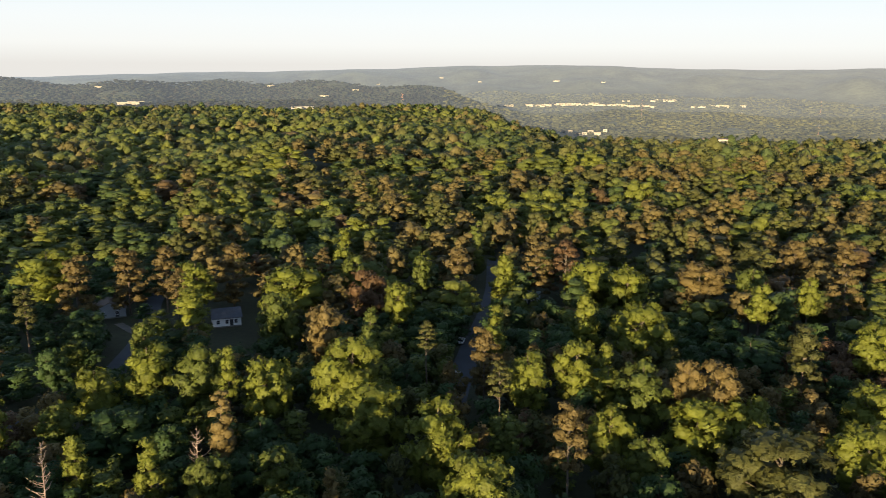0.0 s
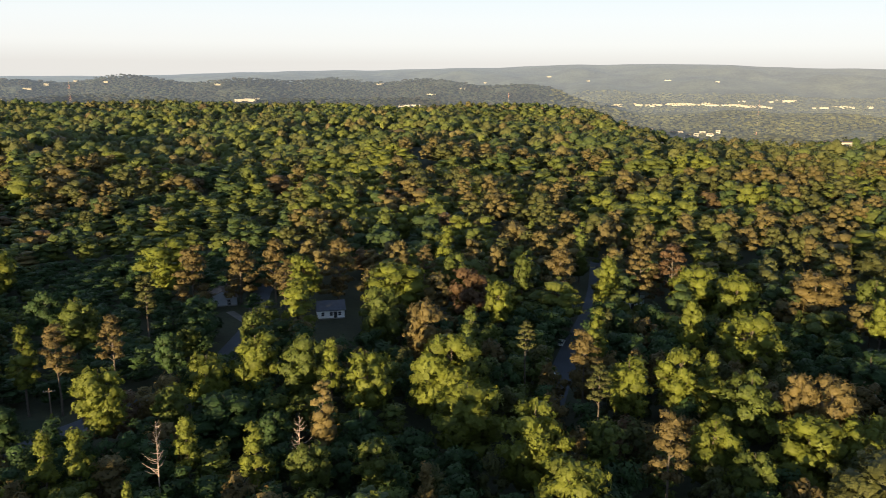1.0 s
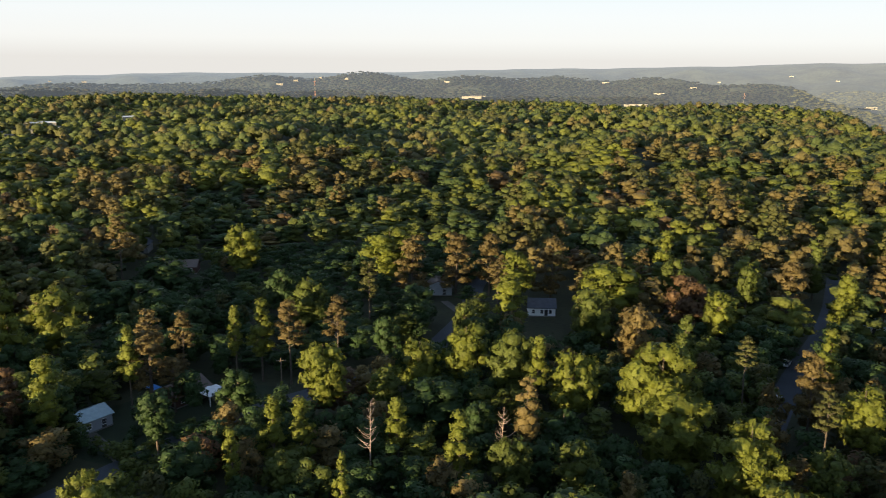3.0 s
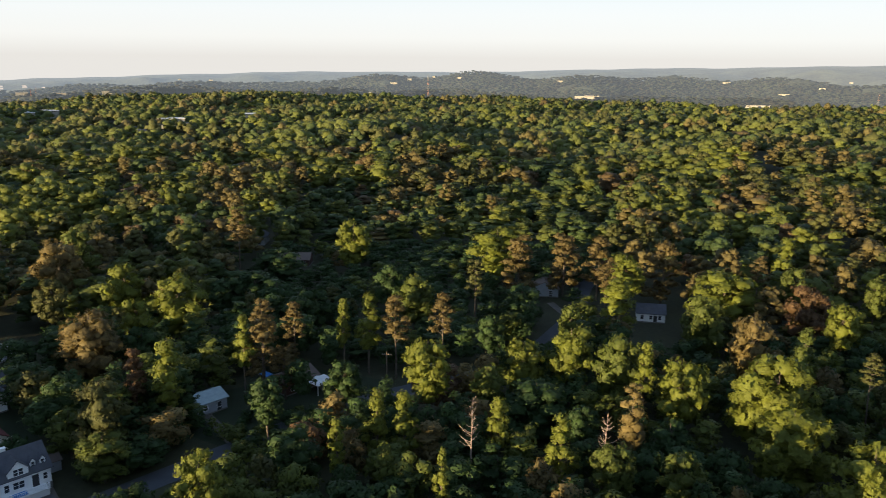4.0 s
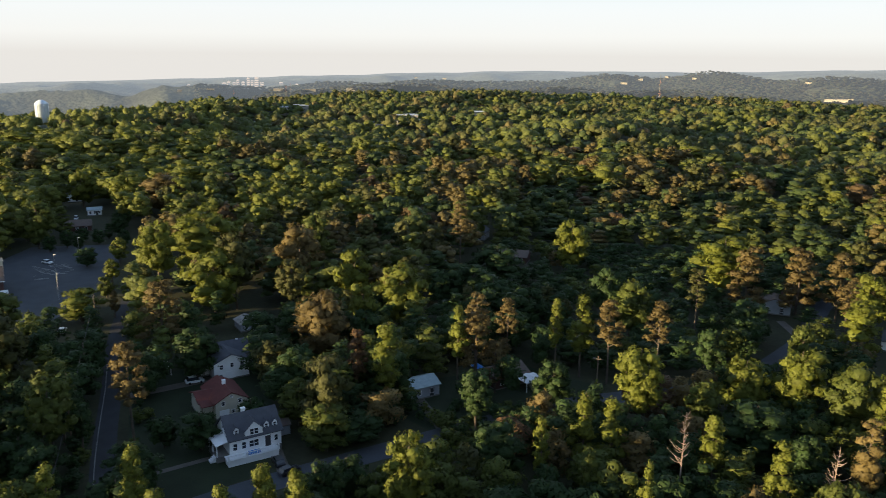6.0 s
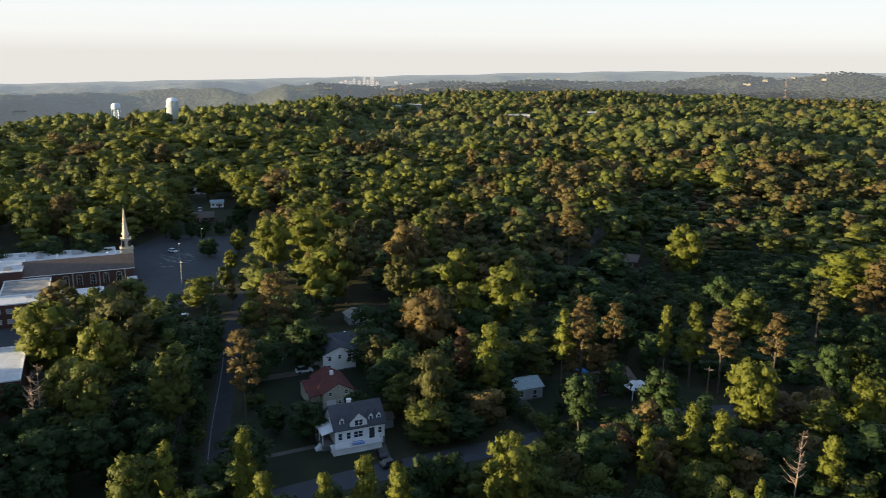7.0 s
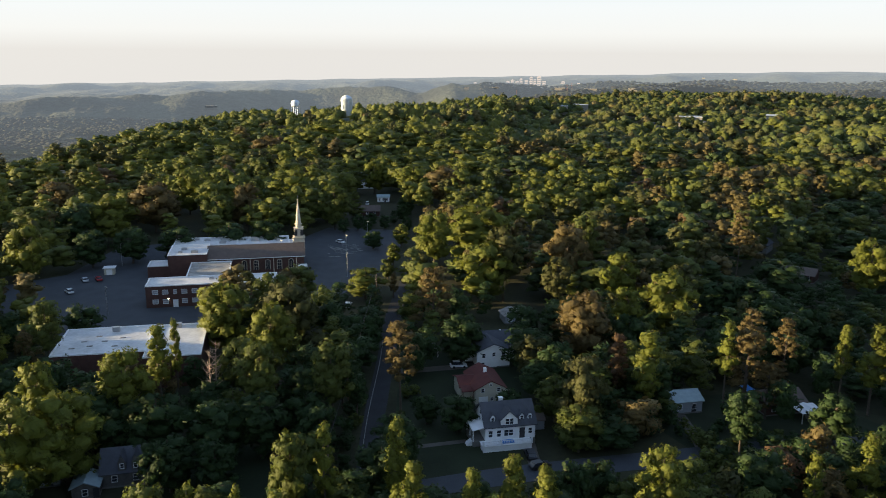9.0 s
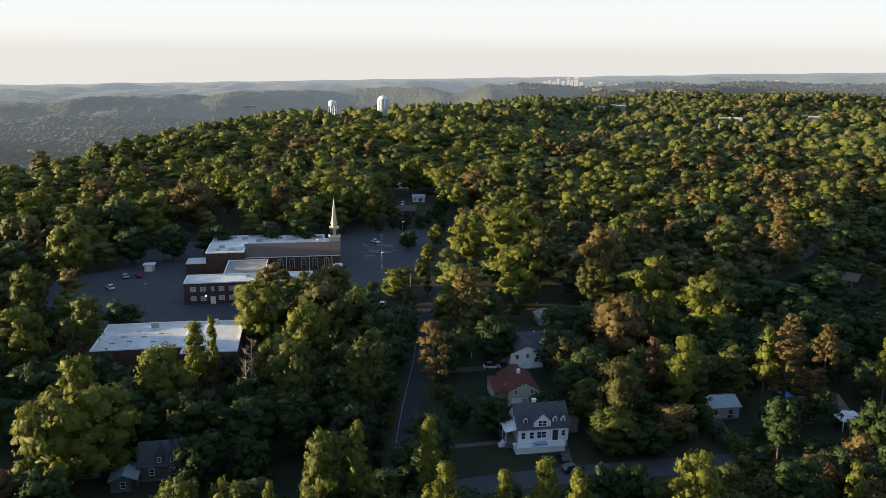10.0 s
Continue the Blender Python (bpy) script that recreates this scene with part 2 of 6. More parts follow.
def crown(rng, kind, level):
    """A crown in units of half its width, from z = 0 up: verts, triangles, which of them are boughs, and the soft normals. level 0 is the finest."""
    boughs, cuts, per, size = ((25, 1, 80, 0.074), (10, 1, 17, 0.125), (5, 1, 9, 0.18), (1, 1, 0, 0.3))[level]
    flat, inside = (0.64, 0.75, 0.75, 0.72)[level], (0.76, 0.78, 0.8, 0.9)[level]
    if kind == "pine":
        k = boughs + (0, 3, 1, 1)[level]
        z = np.linspace(0.1, 2.0, k) + rng.uniform(-0.08, 0.08, k)
        a, far = np.arange(k) * 2.4 + rng.uniform(0, 1, k), rng.uniform(0.25, 0.8, k) * np.clip(1.35 - z / 2.1, 0.12, 1)
        lobes = np.column_stack([far * np.cos(a), far * np.sin(a), z, rng.uniform(0.22, 0.36, k) * (16 / k) ** 0.3])
        flat = 0.42 if level == 0 else 0.8
        if level:
            lobes[:, 2] *= 0.75
            lobes[:, 3] *= 1.15
    elif kind in ("column", "spire"):
        k = max(5, boughs - 5)
        z = np.linspace(0.3, 4.6, k)
        lobes = np.column_stack([rng.normal(0, 0.22, k), rng.normal(0, 0.22, k), z, 0.85 * np.clip(1.15 - z / 5.5, 0.2, 1)])
    else:
        lobes = broad_lobes(rng, boughs, 0.62 if kind == "broad" else 1.15, 1.0)
        if level < 2:
            core = np.array([[0, 0, q * (1.35 if kind == "broad" else 2.5), 0.58] for q in (0.3, 0.6)])
            lobes = np.concatenate([lobes, core])
        if kind == "tall":
            lobes[:, :2] *= np.clip(1.35 - 0.4 * lobes[:, 2:3], 0.35, 1)
    if level == 2:
        a = np.arange(3) * 2.1 + rng.uniform(0, 6)
        far = rng.uniform(0.3, 0.55, 3)
        side = np.column_stack([far * np.cos(a), far * np.sin(a), rng.uniform(0.3, 0.6, 3), rng.uniform(0.42, 0.6, 3)])
        lobes = np.concatenate([[[0, 0, 0.75, 0.6]], side])
        flat = {"broad": 0.8, "tall": 1.1, "pine": 0.75}.get(kind, 1.8)
    if level == 3:
        lobes = np.array([[0, 0, 0.55, 0.95]])
        flat = {"broad": 0.85, "tall": 1.2, "pine": 0.95}.get(kind, 1.8)
    bv, bf = BALLS[cuts]
    vs, fs, sm, ns, base = [], [], [], [], 0
    for cx, cy, cz, r in lobes:
        bump = 1 + (0.16 if level < 3 else 0.3) * rng.normal(size=(len(bv), 1))
        v = bv * bump * r * inside * [1, 1, flat] + [cx, cy, cz]
        f = bf[bv[bf][:, :, 2].mean(1) > -0.45] if level >= 1 else bf
        vs.append(v), fs.append(f + base), sm.append(np.ones(len(f), bool)), ns.append(bv / [1, 1, flat])
        base += len(v)
    pts, nor = [], []
    for cx, cy, cz, r in lobes:
        if not per:
            break
        d = ball_points(rng, per)
        d = d[d[:, 2] > -0.3]
        p = np.array([cx, cy, cz]) + d * r * [1, 1, flat] * rng.uniform(0.62, 1.16, (len(d), 1))
        keep = np.ones(len(p), bool)
        for ox, oy, oz, orad in lobes:
            keep &= np.linalg.norm((p - [ox, oy, oz]) / [1, 1, flat], axis=1) > orad * 0.60
        pts.append(p[keep]), nor.append(d[keep] + [0, 0, 0.2])
    if pts:
        nor = np.concatenate(nor)
        v, f, own = tufts(rng, np.concatenate(pts), nor, size)
        vs.append(v), fs.append(f + base), sm.append(np.zeros(len(f), bool))
        ns.append(np.repeat(nor, 4, axis=0) * 0.6 + (0.55 if level < 2 else 0.3) * own)
    v, soft = np.concatenate(vs), np.concatenate(ns)
    whole = v - [0, 0, lobes[:, 2].mean()]
    whole = whole / (np.linalg.norm(whole, axis=1, keepdims=True) + 1e-6)
    soft = soft / (np.linalg.norm(soft, axis=1, keepdims=True) + 1e-6) + (0.3 if level < 2 else 0.5) * whole
    v[:, 2] -= v[:, 2].min()
    return v, np.concatenate(fs), np.concatenate(sm), lobes, soft


KINDS = ("broad", "tall", "pine", "column", "spire")
rng = np.random.RandomState(11)
MIDDLE = {k: [crown(rng, k, 1) for _ in range(8)] for k in KINDS}
COARSE = {k: [crown(rng, k, 2) for _ in range(10)] for k in KINDS}
DOMES = {k: [crown(rng, k, 3) for _ in range(8)] for k in KINDS}


def plant(name, label, x, y, height, half, tall, kind, hue, protos, mats=LEAVES, ragged=None):
    """Many trees in one mesh. tall: the crown's own height; kind: index into KINDS; hue: index into the leaves; ragged: tufts with gaps."""
    mats = mats + ragged if ragged else mats
    vs, fs, ns, index, base = [], [], [], [], 0
    z = land(x, y)
    for ki, kd in enumerate(KINDS):
        for vi, (p, f, s0, _, soft) in enumerate(protos[kd]):
            pick = np.where((kind == ki) & (np.arange(len(x)) % len(protos[kd]) == vi))[0]
            if not len(pick):
                continue
            a = rng.uniform(0, 6.28, len(pick))
            c, s = np.cos(a)[:, None], np.sin(a)[:, None]
            h = half[pick][:, None]
            vx = (p[:, 0] * c - p[:, 1] * s) * h + x[pick][:, None]
            vy = (p[:, 0] * s + p[:, 1] * c) * h + y[pick][:, None]
            vz = p[:, 2] * (tall[pick] / p[:, 2].max())[:, None] + (z[pick] + height[pick] - tall[pick])[:, None]
            vs.append(np.stack([vx, vy, vz], -1).reshape(-1, 3))
            fs.append((f[None] + (np.arange(len(pick)) * len(p))[:, None, None]).reshape(-1, 3) + base)
            up = (tall[pick] / p[:, 2].max())[:, None]
            nn = np.stack([(soft[:, 0] * c - soft[:, 1] * s) / h, (soft[:, 0] * s + soft[:, 1] * c) / h, soft[:, 2] / up], -1).reshape(-1, 3)
            ns.append(nn / (np.linalg.norm(nn, axis=1, keepdims=True) + 1e-9))
            index.append((hue[pick][:, None] + np.where(s0, 0, len(mats) // 2 if ragged else 0)[None]).ravel())
            base += len(pick) * len(p)
    me = sheet(name, np.concatenate(vs), np.concatenate(fs), mats, np.concatenate(index), True, np.concatenate(ns))
    return tagged(new(name, me), label, "woods", kind="stuff")


PLACED = []     # x, y, height, half the crown's width, shape, leaves (DEEP also for crowns in shade)
PLACED += [
    (78.2, 134.4, 17.5, 7.7, "broad", LIME), (88.8, 153.7, 17.5, 6.4, "broad", LIME), (103.2, 182.0, 21.5, 5.7, "broad", LIME), (119.2, 228.5, 22.5, 6.3, "pine", PBROWN),
    (139.6, 270.1, 22.5, 8.6, "pine", PBROWN), (83.5, 174.3, 22.5, 7.4, "pine", PGREEN), (106.5, 224.1, 21.5, 3.7, "broad", LIME), (58.3, 125.4, 20, 11.4, "broad", PGREEN),
    (121.8, 269.4, 22.5, 7.9, "pine", PBROWN), (89.5, 216.2, 21.5, 4.4, "broad", LIME), (60.8, 146.9, 17.5, 6.5, "broad", LIME), (77.2, 189.8, 14, 9.5, "broad", DEEP),
    (94.6, 235.8, 21.5, 6.2, "broad", GREEN), (103.9, 263.4, 22.5, 10.4, "pine", PGREEN), (56.7, 154.8, 21.5, 6.0, "broad", PALE), (50.2, 145.0, 17.5, 8.6, "broad", LIME),
]
PLACED += [
    (82.5, 248.8, 20, 10.7, "broad", PALE), (51.3, 156.3, 21.5, 3.9, "broad", PALE), (36.9, 122.6, 14, 5.7, "broad", DEEP), (36.4, 129.1, 17.5, 4.3, "broad", GREEN),
    (41.5, 155.1, 21.5, 6.7, "broad", GREEN), (51.7, 197.0, 21.5, 8.9, "broad", LIME), (56.4, 236.0, 21.5, 8.2, "broad", LIME), (32.1, 141.0, 17.5, 5.8, "broad", LIME),
    (35.6, 160.8, 17.5, 4.4, "broad", LIME), (35.7, 164.3, 22, 3.0, "tall", LIME), (38.2, 202.8, 22, 5.5, "tall", LIME), (45.6, 245.2, 21.5, 8.4, "broad", LIME),
    (30.2, 167.4, 21.5, 6.1, "broad", LIME), (22.0, 127.3, 24, 4.9, "pine", PBROWN), (42.0, 265.6, 22.5, 6.8, "pine", RUSSET), (31.3, 260.8, 22.5, 6.7, "pine", PBROWN),
]
PLACED += [
    (18.2, 160.0, 21.5, 5.3, "broad", LIME), (12.4, 138.1, 17.5, 4.6, "broad", GREEN), (20.0, 247.7, 22, 5.3, "tall", LIME), (11.6, 151.2, 22.5, 3.0, "pine", PGREEN),
    (13.7, 191.9, 22, 3.7, "tall", LIME), (9.6, 172.5, 22.5, 5.7, "pine", PBROWN), (6.2, 117.4, 20, 7.9, "broad", LIME), (12.8, 294.5, 24, 4.1, "column", GREEN),
    (4.8, 253.1, 22.5, 7.5, "pine", PBROWN), (-0.7, 136.2, 21, 7.7, "broad", LIME), (-3.7, 176.3, 22.5, 2.8, "pine", PGREEN), (-7.0, 248.9, 21.5, 3.9, "broad", GREEN),
    (-8.2, 175.0, 13, 4.5, "broad", DEEP), (-12.4, 215.0, 21.5, 4.6, "broad", LIME), (-21.6, 230.1, 21.5, 6.8, "broad", RUSSET), (-17.8, 188.6, 22, 3.6, "tall", GREEN),
]
PLACED += [
    (-14.3, 149.2, 19, 9.0, "broad", LIME), (-14.6, 134.3, 11, 5.4, "broad", DEEP), (-28.6, 248.2, 21.5, 5.3, "broad", GREEN), (-19.5, 163.5, 24, 10.4, "broad", LIME),
    (-36.1, 287.5, 22, 5.0, "tall", LIME), (-17.7, 115.6, 18, 2.5, "tall", PALE), (-29.9, 194.8, 21.5, 6.7, "broad", PALE), (-39.0, 251.6, 22.5, 3.7, "pine", PBROWN),
    (-23.6, 138.9, 12, 5.0, "broad", DEEP), (-45.1, 234.8, 21, 12.3, "broad", LIME), (-23.9, 121.9, 14, 3.4, "broad", DEEP), (-44.2, 205.5, 21.5, 7.4, "broad", GREEN),
    (-27.9, 124.8, 17.5, 4.1, "broad", GREEN), (-36.6, 156.7, 21.5, 6.2, "broad", LIME), (-35.3, 144.0, 13, 5.8, "broad", DEEP), (-35.7, 132.0, 12, 4.9, "broad", DEEP),
]
PLACED += [
    (-69.2, 255.5, 22.5, 8.1, "pine", PBROWN), (-45.6, 160.6, 22, 3.0, "tall", LIME), (-40.9, 137.5, 22, 2.8, "spire", PALE), (-75.8, 237.5, 21.5, 6.1, "broad", LIME),
    (-39.8, 124.6, 15.5, 4.7, "broad", GREEN), (-53.0, 164.4, 21.5, 6.9, "broad", GREEN), (-69.8, 212.3, 20, 7.4, "tall", LIME), (-76.0, 219.9, 22.5, 3.6, "pine", PBROWN),
    (-90.3, 252.3, 22.5, 6.6, "pine", PBROWN), (-51.5, 139.4, 14, 4.0, "broad", DEEP), (-63.9, 163.4, 21.5, 6.3, "broad", LIME), (-73.9, 187.9, 18.5, 3.8, "broad", GREEN),
    (-50.1, 125.8, 18, 3.8, "tall", LIME), (-101.9, 250.2, 22.5, 7.9, "pine", PBROWN), (-64.5, 146.0, 14, 9.3, "broad", DEEP), (-73.8, 159.2, 17.5, 7.1, "broad", LIME),
]
PLACED += [
    (-98.8, 211.6, 14, 7.7, "broad", DEEP), (-113.1, 238.1, 22.5, 8.1, "pine", PBROWN), (-63.3, 126.4, 18, 3.4, "tall", LIME), (-128.3, 251.2, 21.5, 12.1, "broad", LIME),
    (-87.7, 169.2, 18, 4.0, "broad", DEEP), (-74.8, 143.7, 16, 4.5, "broad", GREEN), (-109.7, 201.2, 22.5, 4.2, "pine", PGREEN), (-61.6, 102.7, 18, 2.0, "tall", LIME),
    (-99.9, 166.1, 22.5, 4.2, "pine", PBROWN), (-87.4, 139.0, 21.5, 6.1, "broad", LIME), (-125.9, 192.9, 18, 7.1, "broad", GREEN), (-80.3, 119.2, 18, 4.1, "tall", LIME),
    (-108.9, 158.1, 22.5, 4.6, "pine", PBROWN), (-137.7, 197.7, 18, 5.9, "broad", DEEP), (-74.1, 103.9, 15, 2.9, "tall", GREEN), (-84.7, 116.5, 18, 4.1, "tall", LIME),
]
PLACED += [
    (-116.4, 156.9, 22, 4.2, "tall", LIME), (-179.4, 233.2, 21.5, 7.4, "broad", LIME), (-119.4, 150.4, 22, 2.6, "tall", LIME), (-109.2, 137.4, 12, 5.2, "broad", DEEP),
    (-80.0, 100.1, 11, 3.4, "broad", DEEP), (-83.7, 102.6, 18, 2.3, "tall", LIME), (-150.2, 175.8, 14, 6.3, "broad", DEEP), (-148.9, 166.7, 14, 7.4, "broad", DEEP),
    (-136.0, 150.7, 18, 3.9, "pine", PBROWN), (-133.7, 146.3, 8, 4.7, "pine", PBROWN), (-92.8, 101.4, 14, 6.4, "broad", DEEP), (-124.0, 133.4, 14, 4.0, "pine", PBROWN),
    (-192.2, 206.1, 14, 11.0, "broad", DEEP), (-164.0, 174.7, 14, 8.4, "broad", DEEP), (-108.7, 111.3, 17, 4.1, "broad", DEEP), (-134.0, 137.0, 22.5, 4.2, "pine", PBROWN),
]
PLACED += [
    (-129.2, 131.7, 20, 5.4, "pine", PBROWN), (-178.0, 179.5, 14, 8.3, "broad", DEEP), (-209.2, 204.0, 22.5, 5.0, "pine", PBROWN), (-131.1, 127.6, 22, 3.1, "tall", LIME),
    (-181.3, 169.8, 14, 6.2, "broad", DEEP), (-94.6, 82.0, 18, 3.1, "tall", LIME), (-88.8, 75.8, 21.5, 4.8, "broad", LIME), (-174.6, 145.6, 21, 8.6, "broad", LIME),
    (-137.1, 111.4, 14, 6.0, "broad", DEEP), (-132.7, 106.8, 22, 4.5, "tall", LIME), (-161.2, 122.8, 15, 5.9, "broad", DEEP), (-165.5, 124.9, 21.5, 4.5, "broad", LIME),
    (-125.1, 93.2, 7, 6.2, "broad", DEEP), (-141.6, 105.3, 18.5, 3.4, "tall", RUSSET), (-195.2, 144.5, 21.5, 6.4, "broad", LIME), (-100.0, 69.2, 14, 2.4, "broad", DEEP),
]
PLACED += [
    (-133.7, 91.0, 18.5, 6.4, "broad", PGREEN), (-166.1, 112.0, 21, 9.3, "broad", PBROWN), (-101.4, 67.9, 14, 2.7, "broad", DEEP), (-233.9, 156.5, 21.5, 6.0, "broad", GREEN),
    (-224.2, 143.3, 21.5, 9.2, "broad", PALE), (-197.8, 123.1, 21.5, 5.0, "broad", PGREEN), (-97.0, 60.1, 18, 2.9, "tall", LIME), (-162.0, 94.4, 13, 5.2, "broad", PGREEN),
    (-101.5, 57.0, 18, 2.7, "tall", LIME), (-95.2, 52.8, 22, 2.8, "tall", LIME), (-145.1, 79.1, 8, 3.6, "broad", DEEP), (-223.8, 118.7, 21.5, 7.5, "broad", PGREEN),
    (-223.2, 111.1, 21.5, 9.7, "broad", LIME), (-94.2, 45.9, 22, 2.6, "tall", LIME), (-266.5, 129.3, 21, 15.7, "broad", LIME), (-179.3, 83.4, 14, 6.7, "broad", DEEP),
]
PLACED += [
    (-144.5, 66.9, 9, 4.9, "broad", DEEP), (-383.3, 166.9, 19, 14.5, "broad", PBROWN), (-258.2, 108.6, 21.5, 7.5, "broad", LIME), (-198.4, 83.3, 22.5, 6.6, "pine", PBROWN),
    (-150.5, 61.8, 7, 3.6, "broad", DEEP), (-99.5, 38.8, 22, 3.1, "tall", LIME), (-95.9, 35.7, 21.5, 2.8, "broad", LIME), (-308.6, 114.6, 10, 3.8, "broad", LIME),
    (-404.0, 157.0, 18, 11.3, "broad", LIME), (-343.5, 119.5, 7, 3.2, "broad", DEEP), (-331.0, 125.5, 8, 3.0, "broad", DEEP), (-352.0, 116.0, 6.5, 3.4, "broad", DEEP), (-345.0, 107.0, 8, 3.6, "broad", DEEP), (-356.0, 133.0, 9, 4.2, "broad", DEEP), (-372.0, 141.0, 11, 4.6, "broad", DEEP), (-352.0, 127.0, 7, 3.0, "tall", DEEP), (-157.7, 58.1, 22.5, 5.1, "pine", PBROWN), (-121.5, 44.3, 18, 2.6, "tall", LIME), (-241.2, 86.7, 9, 1.9, "tall", PBROWN),
    (-276.9, 99.5, 10, 3.1, "broad", LIME), (-112.8, 40.5, 22, 2.6, "tall", LIME), (-263.9, 92.7, 8, 3.0, "broad", GREEN), (-437.0, 145.7, 18, 8.5, "broad", LIME),
]
PLACED += [
    (-308.5, 102.1, 8, 4.8, "broad", DEEP), (-208.2, 67.6, 9.5, 6.0, "broad", DEEP), (-334.8, 108.2, 8, 2.6, "broad", DEEP), (-244.0, 77.9, 11, 8.0, "broad", LIME),
    (-370.2, 113.2, 14, 5.8, "tall", GREEN), (-156.3, 47.5, 12, 2.8, "broad", DEEP), (-172.1, 50.3, 14, 4.6, "broad", DEEP), (-342.9, 99.5, 7, 3.2, "broad", DEEP),
    (-350.7, 97.8, 18, 9.1, "broad", GREEN), (-614.9, 165.3, 18, 17.9, "broad", LIME), (-154.4, 41.4, 21.5, 5.7, "broad", GREEN), (-369.8, 98.8, 14, 8.0, "broad", GREEN),
    (-116.3, 29.6, 22, 2.7, "tall", LIME), (-151.2, 35.0, 12, 6.1, "broad", DEEP), (-387.0, 87.8, 20, 14.7, "broad", LIME), (-202.5, 43.3, 21.5, 9.0, "broad", PGREEN),
]
PLACED += [
    (-116.4, 24.0, 21.5, 3.8, "broad", GREEN), (-566.5, 110.9, 18, 16.2, "broad", PBROWN), (-211.7, 41.0, 21.5, 6.7, "broad", GREEN), (-314.6, 60.6, 15, 7.8, "broad", DEEP),
    (-186.1, 35.2, 21.5, 6.5, "broad", LIME), (-98.7, 18.1, 22, 3.2, "tall", LIME), (-158.7, 27.3, 21.5, 5.6, "broad", GREEN), (-149.8, 25.4, 14, 6.6, "broad", DEEP),
    (-361.7, 59.8, 19, 9.2, "broad", PBROWN), (-556.5, 81.7, 18, 13.5, "broad", GREEN), (-316.7, 45.1, 14, 7.8, "broad", DEEP), (-210.2, 27.8, 21.5, 8.8, "broad", LIME),
    (-102.3, 13.3, 22, 2.0, "tall", LIME), (-355.0, 46.1, 17, 8.1, "broad", GREEN), (-150.1, 16.6, 14, 7.2, "broad", DEEP), (-139.1, 15.0, 11, 5.0, "broad", DEEP),
]
PLACED += [
    (-410.1, 40.0, 20, 10.3, "broad", LIME), (-319.7, 25.8, 14, 7.8, "broad", DEEP), (-176.6, 12.1, 23, 1.9, "tall", LIME), (-106.3, 7.2, 21.5, 2.8, "broad", LIME),
    (-374.2, 21.3, 19, 12.1, "broad", PBROWN), (-538.3, 28.8, 18, 15.2, "broad", LIME), (-173.9, 8.3, 23, 3.7, "tall", LIME), (-156.7, 6.3, 14, 7.5, "broad", DEEP),
    (-136.9, 5.0, 14, 3.4, "broad", DEEP), (-320.4, 9.0, 15, 7.8, "broad", DEEP), (-109.6, 1.3, 21.5, 4.1, "broad", GREEN), (-351.9, 3.4, 18, 10.3, "broad", LIME),
    (-166.0, 0.7, 21.5, 6.5, "broad", LIME), (-160.1, 0.4, 12, 6.9, "broad", DEEP), (-319.7, -5.3, 15, 7.8, "broad", DEEP), (-348.7, -10.5, 17, 9.3, "broad", DEEP),
]
PLACED += [
    (-166.3, -5.3, 14, 9.3, "broad", DEEP), (-226.5, -7.5, 14, 5.7, "broad", DEEP), (-401.7, -18.6, 18, 11.4, "broad", PBROWN), (-152.0, -10.5, 20.0, 8.6, "broad", LIME),
    (-206.1, -15.1, 21.5, 4.5, "broad", GREEN), (-343.4, -26.0, 18, 9.8, "broad", GREEN), (-286.7, -24.0, 21.5, 7.3, "broad", LIME), (-165.9, -15.2, 21.5, 4.4, "broad", LIME),
    (-378.5, -43.5, 18, 12.3, "broad", LIME), (-159.2, -18.7, 12, 6.3, "broad", DEEP), (-243.2, -32.0, 21.5, 6.4, "broad", GREEN), (-149.0, -18.5, 21.0, 8.0, "broad", LIME),
    (-181.0, -24.4, 15, 7.0, "broad", DEEP), (-203.8, -29.0, 21.5, 6.3, "broad", LIME),
]

PLACED += [(-173.0, 25.5, 18.5, 5.5, "broad", GREEN), (-165.5, 47.0, 15.0, 4.5, "broad", DEEP)]
PLACED = [(x, y, h * (1.2 if math.hypot(x, y) > 250 and x < -190 and h > 15 else 1), w, k, c) for x, y, h, w, k, c in PLACED]

